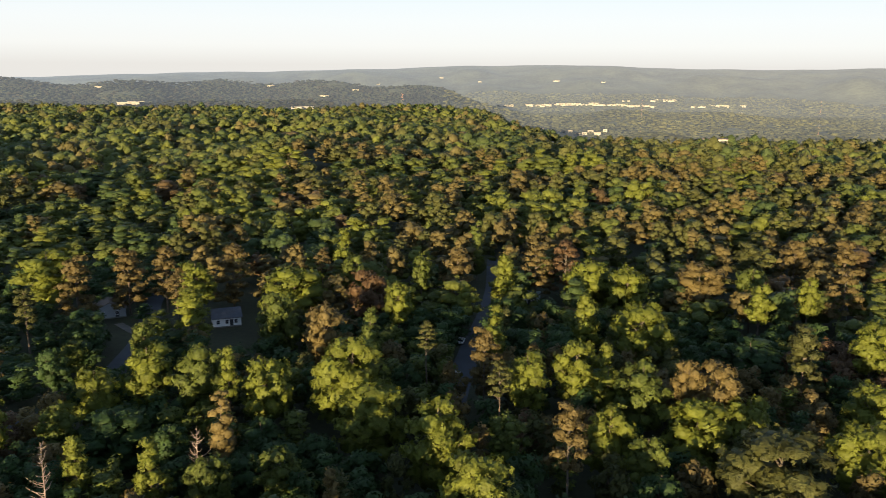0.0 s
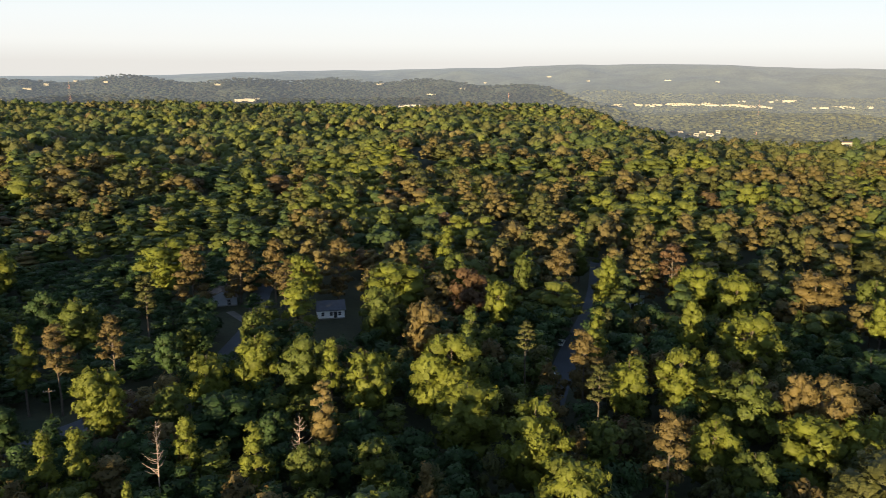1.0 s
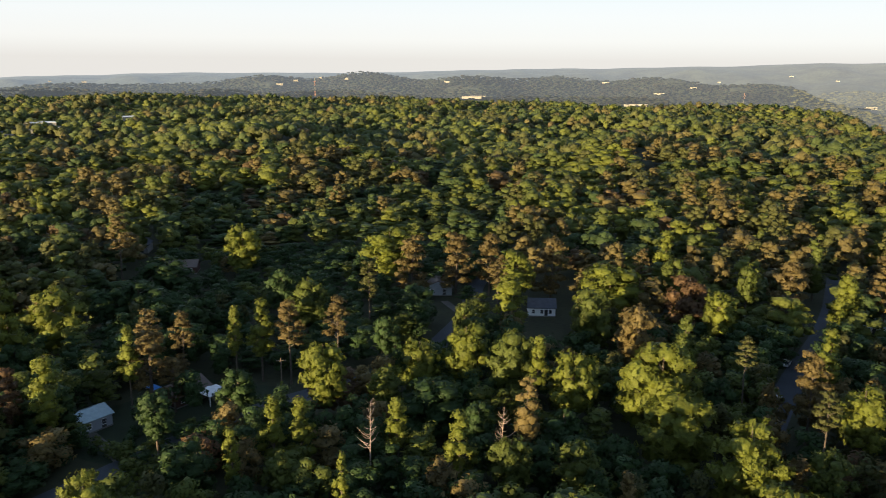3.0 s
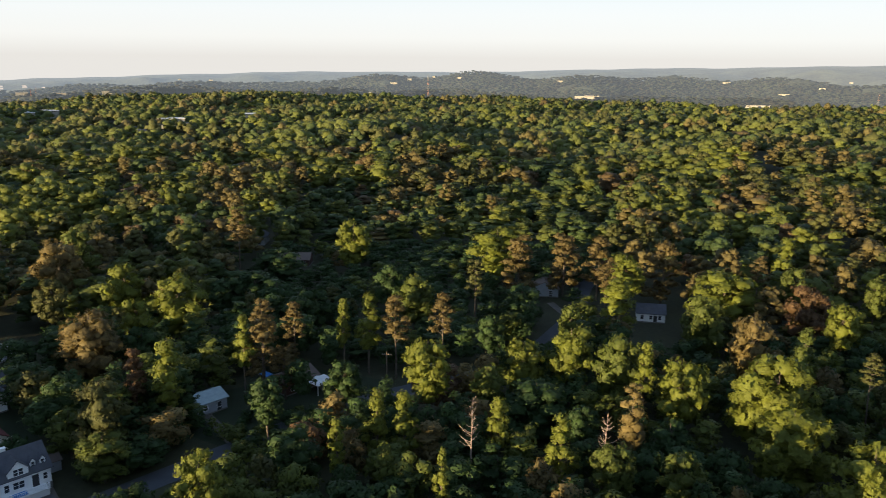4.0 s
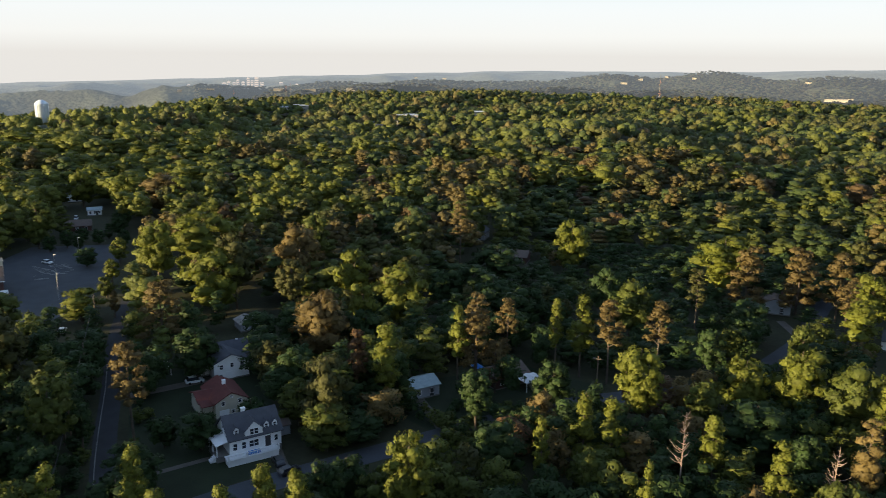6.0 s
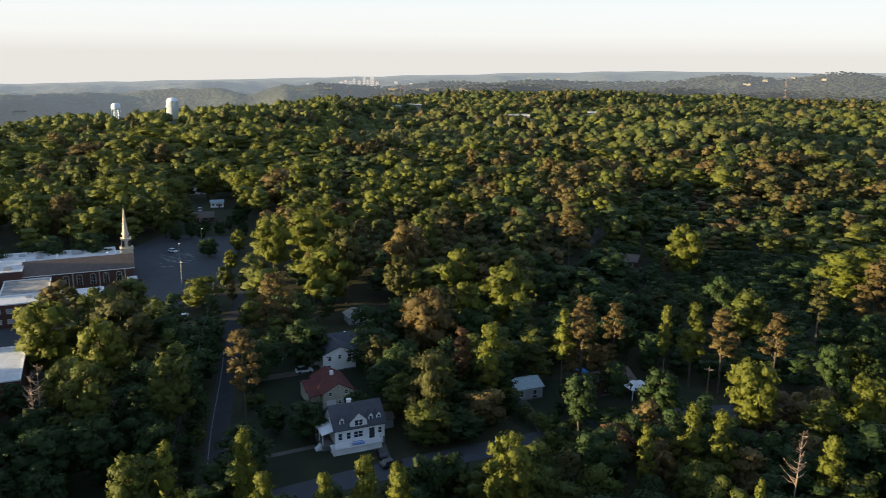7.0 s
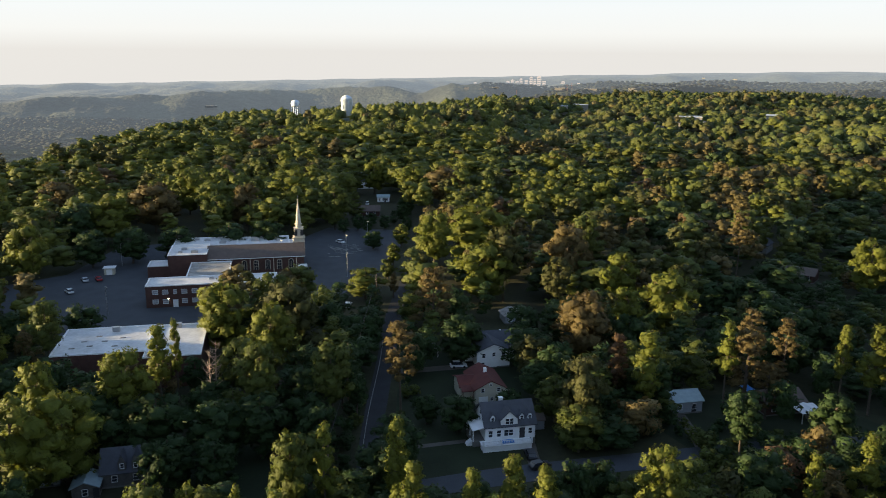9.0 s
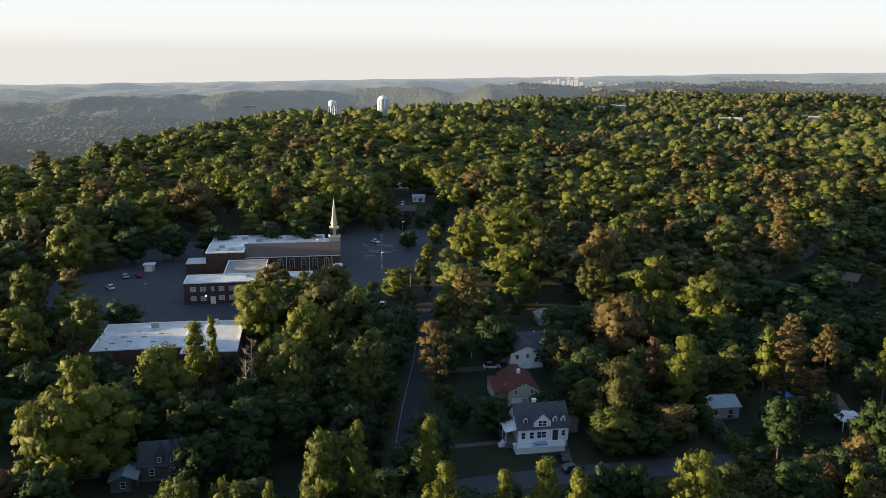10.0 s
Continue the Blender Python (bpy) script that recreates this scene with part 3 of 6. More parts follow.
# open ground: corners of yards, roads and car parks
CLEAR = [
    [(-254, 9), (-243, 61), (-312, 75), (-324, 18)],
    [(-120, 34), (-127, 45), (-150, 54), (-190, 70), (-227, 84.5), (-265, 104.5), (-310, 127.5), (-360, 155), (-363, 150), (-305, 118.5), (-263.5, 98.5), (-228, 78.5), (-190, 62), (-151, 44), (-130, 36)],
    [(-132, 48), (-108, 50), (-100, 104), (-100, 134), (-84, 162), (-80, 190), (-82, 232), (-95, 232), (-92, 192), (-98, 170), (-116, 138), (-121, 106), (-129, 74)],
    [(-126, 48), (-120, 80), (-140, 86), (-165, 92), (-185, 100), (-206, 116), (-208, 106), (-188, 78), (-150, 56)],
    [(-228, -16), (-200, -17), (-190, -12), (-184, 22), (-228, 32), (-252, 36), (-262, 57), (-290, 62), (-300, 60), (-324, 62), (-332, 40), (-352, 30), (-352, 3), (-312, -16), (-304, -38), (-280, -48), (-262, -18)],
    [(-241, 54), (-247, 68), (-262, 86), (-290, 108), (-338, 129), (-358, 96), (-330, 68), (-300, 58), (-285, 60)],
    [(-726, 225), (-730, 209), (-912, 263), (-908, 279)], [(-855, 207), (-859, 191), (-986, 220), (-982, 236)],
    # first here: an unseen gap, added to let the low sun reach the oaks
    [(-140, -26), (-166, -20), (-181, -60), (-154, -64)], [(-126, 6), (-127, 28), (-150, 29), (-157, 10)], [(-122, -17), (-121, 6), (-150, 6), (-159, -19)],
    [(1, 184), (8, 184), (24, 292), (15, 292)], [(-118, 108), (-124, 126), (-140, 127), (-142, 112)],
    [(-106, 136), (-112, 156), (-132, 152), (-130, 136)], [(-56, 222), (-60, 248), (-76, 244), (-72, 218)],
    [(-84, 208), (-82, 236), (-114, 250), (-112, 234)], [(-185, 195), (-200, 190), (-220, 232), (-192, 238)], [(-50, 196), (-61, 195), (-76, 246), (-58, 250)],
    [(-346, 126), (-336, 99), (-388, 107), (-420, 122), (-424, 150), (-398, 152), (-372, 138)], [(-440, 136), (-468, 140), (-466, 158), (-440, 154)],
    [(-221, 82), (-228, 60), (-250, 66), (-266, 82), (-256, 94)], [(-262, 86), (-290, 108), (-338, 129), (-341, 139), (-288, 118), (-254, 97)],
]


def inside(x, y, corners):
    """Which of the points lie within the polygon."""
    ok = np.zeros(len(x), bool)
    for (x0, y0), (x1, y1) in zip(corners, corners[1:] + corners[:1]):
        cross = (y0 > y) != (y1 > y)
        ok ^= cross & (x < (x1 - x0) * (y - y0) / (y1 - y0 + 1e-9) + x0)
    return ok


def strewn(r0, r1, az0, az1, step, seed):
    """Uneven places in a ring sector, clear of open ground and of the placed trees."""
    r = np.random.RandomState(seed)
    g = np.arange(-r1, r1, step)
    x, y = [v.ravel() for v in np.meshgrid(g, g)]
    x, y = x + r.uniform(-0.42, 0.42, len(x)) * step, y + r.uniform(-0.42, 0.42, len(y)) * step
    d, az = np.hypot(x, y), np.degrees(np.arctan2(-x, y)) % 360
    ok = (d >= r0) & (d < r1) & ((az - az0) % 360 < (az1 - az0))
    for corners in CLEAR:
        ok &= ~inside(x, y, corners)
    for px, py, _, half, _, _ in PLACED:
        ok &= (x - px) ** 2 + (y - py) ** 2 > (half * 0.9 + 0.15 * step) ** 2
    return x[ok], y[ok]


def mixture(x, y, seed, step, tall, wide=(0.5, 0.72), shade=0.0):
    """Height, half width, crown height, shape and leaves for trees that stand there. shade: above 0 deep green leaves
    stand for shade, below 0 lime ones for sun.
    """
    r = np.random.RandomState(seed)
    n = len(x)
    piny = wave(x, y, 170, 21) + 0.5 * wave(x, y, 45, 22) + r.normal(0, 0.5, n)
    piny = piny + 0.6 * smooth(12, -14, np.degrees(np.arctan2(-x, y)))
    kind = np.where(piny > 0.42 + abs(shade), 2, np.where(r.rand(n) < 0.25, 1, 0))
    kind = np.where(r.rand(n) < 0.008, 3, kind)
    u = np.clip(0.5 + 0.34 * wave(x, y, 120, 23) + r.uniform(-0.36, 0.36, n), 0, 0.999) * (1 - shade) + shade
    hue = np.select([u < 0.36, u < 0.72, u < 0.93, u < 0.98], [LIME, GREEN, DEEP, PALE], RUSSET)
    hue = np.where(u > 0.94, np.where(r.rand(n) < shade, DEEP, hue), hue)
    hue = np.where(kind == 2, np.where(r.rand(n) < 0.5, PBROWN, PGREEN), hue)
    h = r.uniform(*tall, n) + np.where(kind == 2, 2.5, 0) + np.where(r.rand(n) < 0.15, 2.5, 0)
    half = step * r.uniform(*wide, n) * np.select([kind == 3, kind == 2], [0.35, 0.85], 1.0)
    crown_h = np.minimum(h * 0.85, half * np.select([kind == 3, kind == 2, kind == 1], [5.0, 1.7, 2.4], 1.75))
    return h, half, crown_h, kind, hue


def shrubs(name, corners, seed, step=4.0, tall=(1.8, 4.6)):
    """Low bushes over a strip of ground."""
    r = np.random.RandomState(seed)
    c = np.array(corners)
    (x0, y0), (x1, y1) = c.min(0), c.max(0)
    x, y = [v.ravel() for v in np.meshgrid(np.arange(x0, x1, step), np.arange(y0, y1, step))]
    x, y = x + r.uniform(-1.6, 1.6, len(x)), y + r.uniform(-1.6, 1.6, len(y))
    ok = inside(x, y, corners)
    x, y, n = x[ok], y[ok], int(ok.sum())
    h = r.uniform(*tall, n)
    half = h * r.uniform(0.5, 0.75, n)
    plant(name, "low green bushes and saplings along the street", x, y, h, half, h * 0.95, np.zeros(n, int), np.where(r.rand(n) < 0.6, DEEP, GREEN), MIDDLE, BUNCHES, BUNCHES)


WOODS = "spring woods of green oaks and brownish pines in evening sun"


def wood(name, r0, r1, az0, az1, step, seed, protos, tall, shade=0.0, wide=(0.5, 0.75)):
    x, y = strewn(r0, r1, az0, az1, step, seed)
    az = np.degrees(np.arctan2(-x, y))
    edge = np.clip((80 - CANOPY) / np.tan(np.radians(-np.interp(az, RIM_AZ, RIM_EL))), 450, 1350)
    ok = (np.hypot(x, y) < edge * 1.12) | (np.abs(az) > 115)
    x, y = x[ok], y[ok]
    h, half, crown_h, kind, hue = mixture(x, y, seed + 1, step, tall, wide, shade)
    pick, brown = np.random.RandomState(seed + 2).rand(len(x)), (hue == PBROWN) | (hue == RUSSET) | (hue == PALE)
    if protos is COARSE:
        hue = np.where(brown & (pick < 0.65), np.where(pick < 0.3, PGREEN, DEEP), hue)
        hue = np.where((hue == LIME) & (pick < 0.4), GREEN, hue)
    # slopes that face the sun: other hues turn lime, sunlight put into the leaves
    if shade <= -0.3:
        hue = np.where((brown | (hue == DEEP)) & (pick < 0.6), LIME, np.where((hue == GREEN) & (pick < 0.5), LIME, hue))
    if protos is MIDDLE:
        return plant(name, WOODS, x, y, h, half, crown_h * 1.0, kind, hue, protos, PUFFS, CLUMPS)
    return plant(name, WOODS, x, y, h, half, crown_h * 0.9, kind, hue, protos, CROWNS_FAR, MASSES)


# a darker stretch: low trees, mostly in the deep green that stands for shade
HOLLOW = [(-255, 280), (-165, 340), (-88, 290), (-96, 200), (-112, 150), (-200, 195)]


def understorey():
    """The lower trees near by: those within 172 m are things of their own, the rest one mass."""
    x, y = strewn(85, 330, -40, 115, 7.2, 31)
    low = inside(x, y, HOLLOW)
    ok = low | (np.hypot(x, y) < 235)
    x, y, low = x[ok], y[ok], low[ok]
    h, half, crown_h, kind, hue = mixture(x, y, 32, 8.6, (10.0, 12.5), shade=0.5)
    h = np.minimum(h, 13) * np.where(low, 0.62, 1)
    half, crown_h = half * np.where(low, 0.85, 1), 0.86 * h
    # half or more of the greens turn deep: shade painted into the leaves
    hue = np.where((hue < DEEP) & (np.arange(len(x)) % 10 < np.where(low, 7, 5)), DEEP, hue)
    near = np.hypot(x, y) < 172
    near &= np.cumsum(near) <= 150
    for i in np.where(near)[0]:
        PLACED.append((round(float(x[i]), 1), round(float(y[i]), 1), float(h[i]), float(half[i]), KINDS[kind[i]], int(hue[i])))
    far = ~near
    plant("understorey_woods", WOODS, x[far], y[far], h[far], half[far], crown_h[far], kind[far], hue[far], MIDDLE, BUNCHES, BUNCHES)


def groves():
    """Taller trees between the houses and the closed woods."""
    x, y = strewn(235, 330, -40, 115, 10.5, 45)
    ok = ~inside(x, y, HOLLOW)
    x, y = x[ok], y[ok]
    h, half, crown_h, kind, hue = mixture(x, y, 46, 10.5, (10.5, 17.5), (0.5, 0.78), shade=0.15)
    plant("grove_woods", WOODS, x, y, h, half, np.maximum(crown_h, 0.6 * h), kind, hue, MIDDLE, PUFFS, CLUMPS)


understorey()
groves()
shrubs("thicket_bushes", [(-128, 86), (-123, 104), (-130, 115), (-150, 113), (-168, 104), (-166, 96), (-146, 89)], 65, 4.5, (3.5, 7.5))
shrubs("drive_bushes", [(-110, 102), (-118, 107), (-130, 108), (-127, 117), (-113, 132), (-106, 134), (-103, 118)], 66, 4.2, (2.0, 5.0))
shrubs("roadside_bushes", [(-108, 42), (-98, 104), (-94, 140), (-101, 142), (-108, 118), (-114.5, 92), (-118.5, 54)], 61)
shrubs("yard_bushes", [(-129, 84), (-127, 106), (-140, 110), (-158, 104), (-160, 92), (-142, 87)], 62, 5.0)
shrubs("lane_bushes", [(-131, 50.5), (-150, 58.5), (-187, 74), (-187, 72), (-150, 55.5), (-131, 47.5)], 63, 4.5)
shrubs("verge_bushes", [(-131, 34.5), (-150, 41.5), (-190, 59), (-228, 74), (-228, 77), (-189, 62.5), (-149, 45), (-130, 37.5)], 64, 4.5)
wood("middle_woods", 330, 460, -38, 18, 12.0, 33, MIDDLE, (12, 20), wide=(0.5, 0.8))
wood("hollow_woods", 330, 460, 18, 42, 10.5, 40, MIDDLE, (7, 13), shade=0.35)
wood("terrace_woods", 330, 460, 42, 60, 11.0, 43, MIDDLE, (13, 20), shade=-0.2)
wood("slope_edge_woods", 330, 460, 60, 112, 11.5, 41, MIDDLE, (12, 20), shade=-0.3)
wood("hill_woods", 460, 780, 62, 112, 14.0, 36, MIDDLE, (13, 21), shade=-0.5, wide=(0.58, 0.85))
wood("plateau_woods", 460, 610, -36, 62, 14.5, 35, MIDDLE, (11, 20), wide=(0.5, 0.86))
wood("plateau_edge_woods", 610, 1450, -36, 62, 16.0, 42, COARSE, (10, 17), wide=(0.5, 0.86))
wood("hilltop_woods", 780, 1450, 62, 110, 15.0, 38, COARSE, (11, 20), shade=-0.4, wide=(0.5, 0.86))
# added woods, mostly out of sight, that keep the low sun off lower crowns
wood("shade_woods_behind", 60, 360, 115, 320, 12.0, 37, DOMES, (13, 18))
wood("shade_woods_beside", 85, 330, 101, 116, 11.0, 44, COARSE, (13.5, 18.5))
wood("shade_woods_near", 84, 103, 8, 115, 8.5, 47, MIDDLE, (17.5, 22), shade=0.3)
wood("shade_woods_below", 0, 84, -40, 115, 9.5, 39, COARSE, (16, 22))


def tube(points, radii, sides=6):
    """A bent, tapering stem: verts and quads."""
    pts = np.asarray(points, float)
    way = np.gradient(pts, axis=0)
    side = np.cross(way, [0.31, 0.95, 0.12])
    side /= np.linalg.norm(side, axis=1, keepdims=True)
    other = np.cross(way, side)
    other /= np.linalg.norm(other, axis=1, keepdims=True)
    a = np.arange(sides) * 2 * math.pi / sides
    ring = side[:, None] * np.cos(a)[None, :, None] + other[:, None] * np.sin(a)[None, :, None]
    v = pts[:, None] + ring * np.asarray(radii)[:, None, None]
    return v.reshape(-1, 3), grid_faces(len(pts), sides, True)


def stems(parts):
    vs, fs, base = [], [], 0
    for v, f in parts:
        vs.append(v), fs.append(f + base)
        base += len(v)
    return np.concatenate(vs), np.concatenate(fs)


NAMES = {"broad": "oak_tree", "tall": "maple_tree", "pine": "pine_tree", "column": "poplar_tree", "spire": "cypress_tree"}
LOOKS = ["lime-green sunlit", "fresh green", "deep green shaded", "brownish", "olive green", "pale yellowish", "russet budding"]


CROWNS = {"broad": 10.5, "tall": 13.5, "pine": 9.0, "column": 16.5, "spire": 16.5}


def tree_model(kind, rng):
    """A tree in parts of unit scale: crown and boughs 12 m wide over z = 0, trunk 18 m high. An Empty parents them."""
    v, f, s0, lobes, soft = crown(rng, kind, 0)
    tall = CROWNS[kind]
    scale = tall / v[:, 2].max()
    root = new(NAMES[kind])
    ob = new("crown", sheet("crown_" + kind, v * [6, 6, scale], f, [LEAVES[0], SPRAYS[0]], ~s0, True, soft / np.linalg.norm(soft, axis=1, keepdims=True)))
    ob.parent = root
    for slot in ob.material_slots:
        slot.link = "OBJECT"
    bits = []
    for cx, cy, cz, _ in lobes[::2]:
        tip = np.array([cx * 6, cy * 6, cz * scale])
        z = tip[2] - (0.2 if kind == "pine" else 0.75) * math.hypot(tip[0], tip[1]) - 0.3
        start = np.array([0, 0, max(z, -1.0)])
        bits.append(tube([start, start * 0.55 + tip * 0.45 + [0, 0, 0.3], tip], [0.12, 0.08, 0.03], 4))
    bits.append(tube([(0, 0, -1.2), (0, 0, tall * 0.4), (0, 0, tall * 0.85)], [0.14, 0.1, 0.04], 4))
    v, f = stems(bits)
    limbs = new("branchwork", sheet("branchwork_" + kind, v, f, [BARK], None, True))
    limbs.parent = root
    zs = np.linspace(-0.3, 17.0, 6)
    v, f = tube([(0.12 * math.sin(z * 0.4), 0.12 * math.cos(z * 0.33), z) for z in zs], np.linspace(0.32, 0.06, 6), 7)
    trunk = new("trunk", sheet("trunk_" + kind, v, f, [BARK], None, True))
    trunk.parent = root
    return root


def build_trees():
    r = np.random.RandomState(5)
    models = {k: [tree_model(k, r) for _ in range({"broad": 7, "tall": 4, "pine": 4}.get(k, 1))] for k in KINDS}
    fresh = {id(m): m for ms in models.values() for m in ms}
    for i, (x, y, high, half, kind, hue) in enumerate(PLACED):
        model = models[kind][i % len(models[kind])]
        at = pose(x, y, float(land(x, y)), 0, 0, (i * 137) % 360)
        if id(model) in fresh:
            ob = fresh.pop(id(model))
            ob.matrix_world = at
        else:
            ob = copy_thing(model, at)
        tagged(ob, f"{LOOKS[hue]} {NAMES[kind].replace('_', ' ')} rising over the suburban woods", "tree", group="tall trees")
        s = half / 6
        want = min(0.9 * high, {"broad": 2.5, "tall": 3.6, "pine": 2.6, "column": 6.0, "spire": 5.0}[kind] * half)
        if kind in ("broad", "tall"):
            want = max(want, 0.6 * high)
        upper = Matrix.Translation((0, 0, high - want)) @ Matrix.Diagonal((s, s, want / CROWNS[kind], 1))
        for child in ob.children:
            if child.name.startswith("trunk"):
                child.matrix_basis = Matrix.Diagonal((0.6 + s * 0.5, 0.6 + s * 0.5, high / 18, 1))
                continue
            child.matrix_basis = upper
            if child.name.startswith("crown"):
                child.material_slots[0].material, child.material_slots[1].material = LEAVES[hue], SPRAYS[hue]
    for m in fresh.values():
        for child in list(m.children):
            bpy.data.objects.remove(child)
        bpy.data.objects.remove(m)



build_trees()


# ---- builders ----
def part(name, bm, mat, parent, label=""):
    """Links a bmesh as one mesh object under a thing or a part."""
    me = bpy.data.meshes.new(name)
    bmesh.ops.recalc_face_normals(bm, faces=bm.faces)
    bm.to_mesh(me)
    bm.free()
    me.materials.append(mat)
    ob = new(name, me)
    ob.parent = parent
    return tagged(ob, label)


def again(ob, parent, m):
    """Another part on the same mesh."""
    twin = new(ob.name.split(".")[0], ob.data)
    twin.parent = parent
    twin.matrix_basis = m
    return twin


def box(bm, x0, x1, y0, y1, z0, z1):
    m = Matrix.LocRotScale(((x0 + x1) / 2, (y0 + y1) / 2, (z0 + z1) / 2), None, (x1 - x0, y1 - y0, z1 - z0))
    bmesh.ops.create_cube(bm, size=1.0, matrix=m)
    return bm


def boxes(*rows):
    bm = bmesh.new()
    for row in rows:
        box(bm, *row)
    return bm


def prism(profile, a0, a1, along):
    """A profile (u, z) drawn out along x (u is y) or along y (u is x)."""
    bm = bmesh.new()
    ends = []
    for a in (a0, a1):
        ends.append([bm.verts.new((a, u, z) if along == "x" else (u, a, z)) for u, z in profile])
    bm.faces.new(ends[0])
    bm.faces.new(ends[1][::-1])
    n = len(profile)
    for i in range(n):
        bm.faces.new([ends[0][i], ends[1][i], ends[1][(i + 1) % n], ends[0][(i + 1) % n]])
    return bm


def roof_slab(u0, u1, eave, rise, a0, a1, along, over=0.4, thick=0.16):
    """A gabled roof over u0..u1, drawn out from a0 to a1, with eaves."""
    mid, slope = (u0 + u1) / 2, rise / ((u1 - u0) / 2)
    lo = eave - slope * over
    pts = [(u0 - over, lo), (mid, eave + rise), (u1 + over, lo), (u1 + over, lo + thick), (mid, eave + rise + thick * 1.25), (u0 - over, lo + thick)]
    return prism(pts, a0 - over, a1 + over, along)


def empty(name, x, y, rz, label, category, group=""):
    ob = new(name)
    ob.matrix_world = pose(x, y, float(land(x, y)), 0, 0, rz)
    return tagged(ob, label, category, group)


WHITE = material("white_paint", (0.80, 0.81, 0.82), 0.6, 0.10, 1.5, 10.0)
CREAM = material("cream_siding", (0.50, 0.47, 0.38), 0.7, 0.15, 1.5, 10.0)
GREYWALL = material("grey_siding", (0.30, 0.32, 0.35), 0.7, 0.15, 1.5, 10.0)
BRICK = material("red_brick", (0.088, 0.046, 0.038), 0.85, 0.30, 1.2, 9.0, 0.01)
SLATE = material("dark_shingles", (0.075, 0.080, 0.095), 0.85, 0.25, 1.2, 8.0, 0.01)
REDROOF = material("red_shingles", (0.105, 0.030, 0.025), 0.8, 0.25, 1.5, 8.0, 0.01)
BROWNROOF = material("brown_shingles", (0.13, 0.10, 0.085), 0.85, 0.22, 1.5, 8.0, 0.01)
MEMBRANE = material("white_roof_membrane", (0.62, 0.62, 0.62), 0.6, 0.30, 5.0, 5.0)
GRAVEL = material("stained_gravel_roof", (0.34, 0.32, 0.29), 0.9, 0.55, 3.0, 6.0)
TEAL = material("weathered_metal_roof", (0.30, 0.38, 0.40), 0.45, 0.2, 1.0, 8.0, metal=0.3)
BLUE = material("blue_tarpaulin", (0.06, 0.22, 0.55), 0.5, 0.15, 1.0, 6.0)
GLASS = material("window_glass", (0.03, 0.035, 0.045), 0.08, 0.1, 1.0, 4.0, spec=0.6)
BLIND = material("drawn_blind", (0.30, 0.31, 0.33), 0.35, 0.3, 1.4, 5.0, spec=0.5)
STEEL = material("galvanised_steel", (0.40, 0.41, 0.42), 0.45, 0.15, 0.5, 6.0, metal=0.8)
DARK = material("dark_trim", (0.04, 0.04, 0.045), 0.6, 0.2, 0.5, 6.0)
RUBBER = material("tyre_rubber", (0.02, 0.02, 0.02), 0.8, 0.2, 0.3, 6.0)
STONE = material("pale_limestone", (0.52, 0.47, 0.38), 0.75, 0.15, 1.0, 8.0)
DARKSTONE = material("dark_fieldstone", (0.11, 0.105, 0.10), 0.9, 0.4, 0.8, 5.0, 0.03)
TIMBER = material("weathered_pole", (0.16, 0.12, 0.09), 0.9, 0.3, 0.5, 8.0)
PAINT = material("road_paint", (0.30, 0.30, 0.28), 0.8, 0.25, 1.0, 8.0)
LAMPLIGHT = bpy.data.materials.new("lit_lamp_glass")
LAMPLIGHT.use_nodes = True
LAMPLIGHT.node_tree.nodes["Principled BSDF"].inputs["Emission Color"].default_value = (1.0, 0.85, 0.6, 1)
LAMPLIGHT.node_tree.nodes["Principled BSDF"].inputs["Emission Strength"].default_value = 2.5


def opening(parent, w, d, face, u, z, ww, hh, kind="window", proud=0.03, pane=None):
    """A window (frame, pane) or a door on a wall of a body w wide (x, centred) and d deep (y from 0). u: along the wall as one faces it."""
    place = {"f": (u, -proud, z, 0), "l": (-w / 2 - proud, d / 2 - u, z, -90), "r": (w / 2 + proud, d / 2 + u, z, 90), "b": (-u, d + proud, z, 180)}[face]
    m = pose(place[0], place[1], place[2], 0, 0, place[3])
    if kind == "window":
        b = 0.09
        fr = part("window", boxes((-ww / 2 - b, -ww / 2, -0.05, 0.08, -hh / 2 - b, hh / 2 + b), (ww / 2, ww / 2 + b, -0.05, 0.08, -hh / 2 - b, hh / 2 + b),
                                  (-ww / 2, ww / 2, -0.05, 0.08, hh / 2, hh / 2 + b), (-ww / 2 - 0.04, ww / 2 + 0.04, -0.09, 0.08, -hh / 2 - b, -hh / 2),
                                  (-ww / 2, ww / 2, -0.03, 0.06, -0.03, 0.03)), WHITE, parent)
        fr.matrix_basis = m
        part("pane", boxes((-ww / 2, ww / 2, 0.0, 0.03, -hh / 2, hh / 2)), pane or GLASS, fr)
        return fr
    mat = {"door": DARK, "garage_door": WHITE, "white_door": WHITE}[kind]
    rows = [(-ww / 2, ww / 2, -0.03, 0.05, -hh / 2, hh / 2)]
    if kind == "garage_door":
        rows += [(-ww / 2 + 0.1, ww / 2 - 0.1, -0.05, 0.0, -hh / 2 + hh * k / 4 + 0.05, -hh / 2 + hh * (k + 1) / 4 - 0.05) for k in range(4)]
    else:
        rows += [(-ww / 2 - 0.08, -ww / 2, -0.05, 0.06, -hh / 2, hh / 2 + 0.08), (ww / 2, ww / 2 + 0.08, -0.05, 0.06, -hh / 2, hh / 2 + 0.08)]
    ob = part("garage_door" if kind == "garage_door" else "door", boxes(*rows), mat, parent)
    ob.matrix_basis = m
    return ob


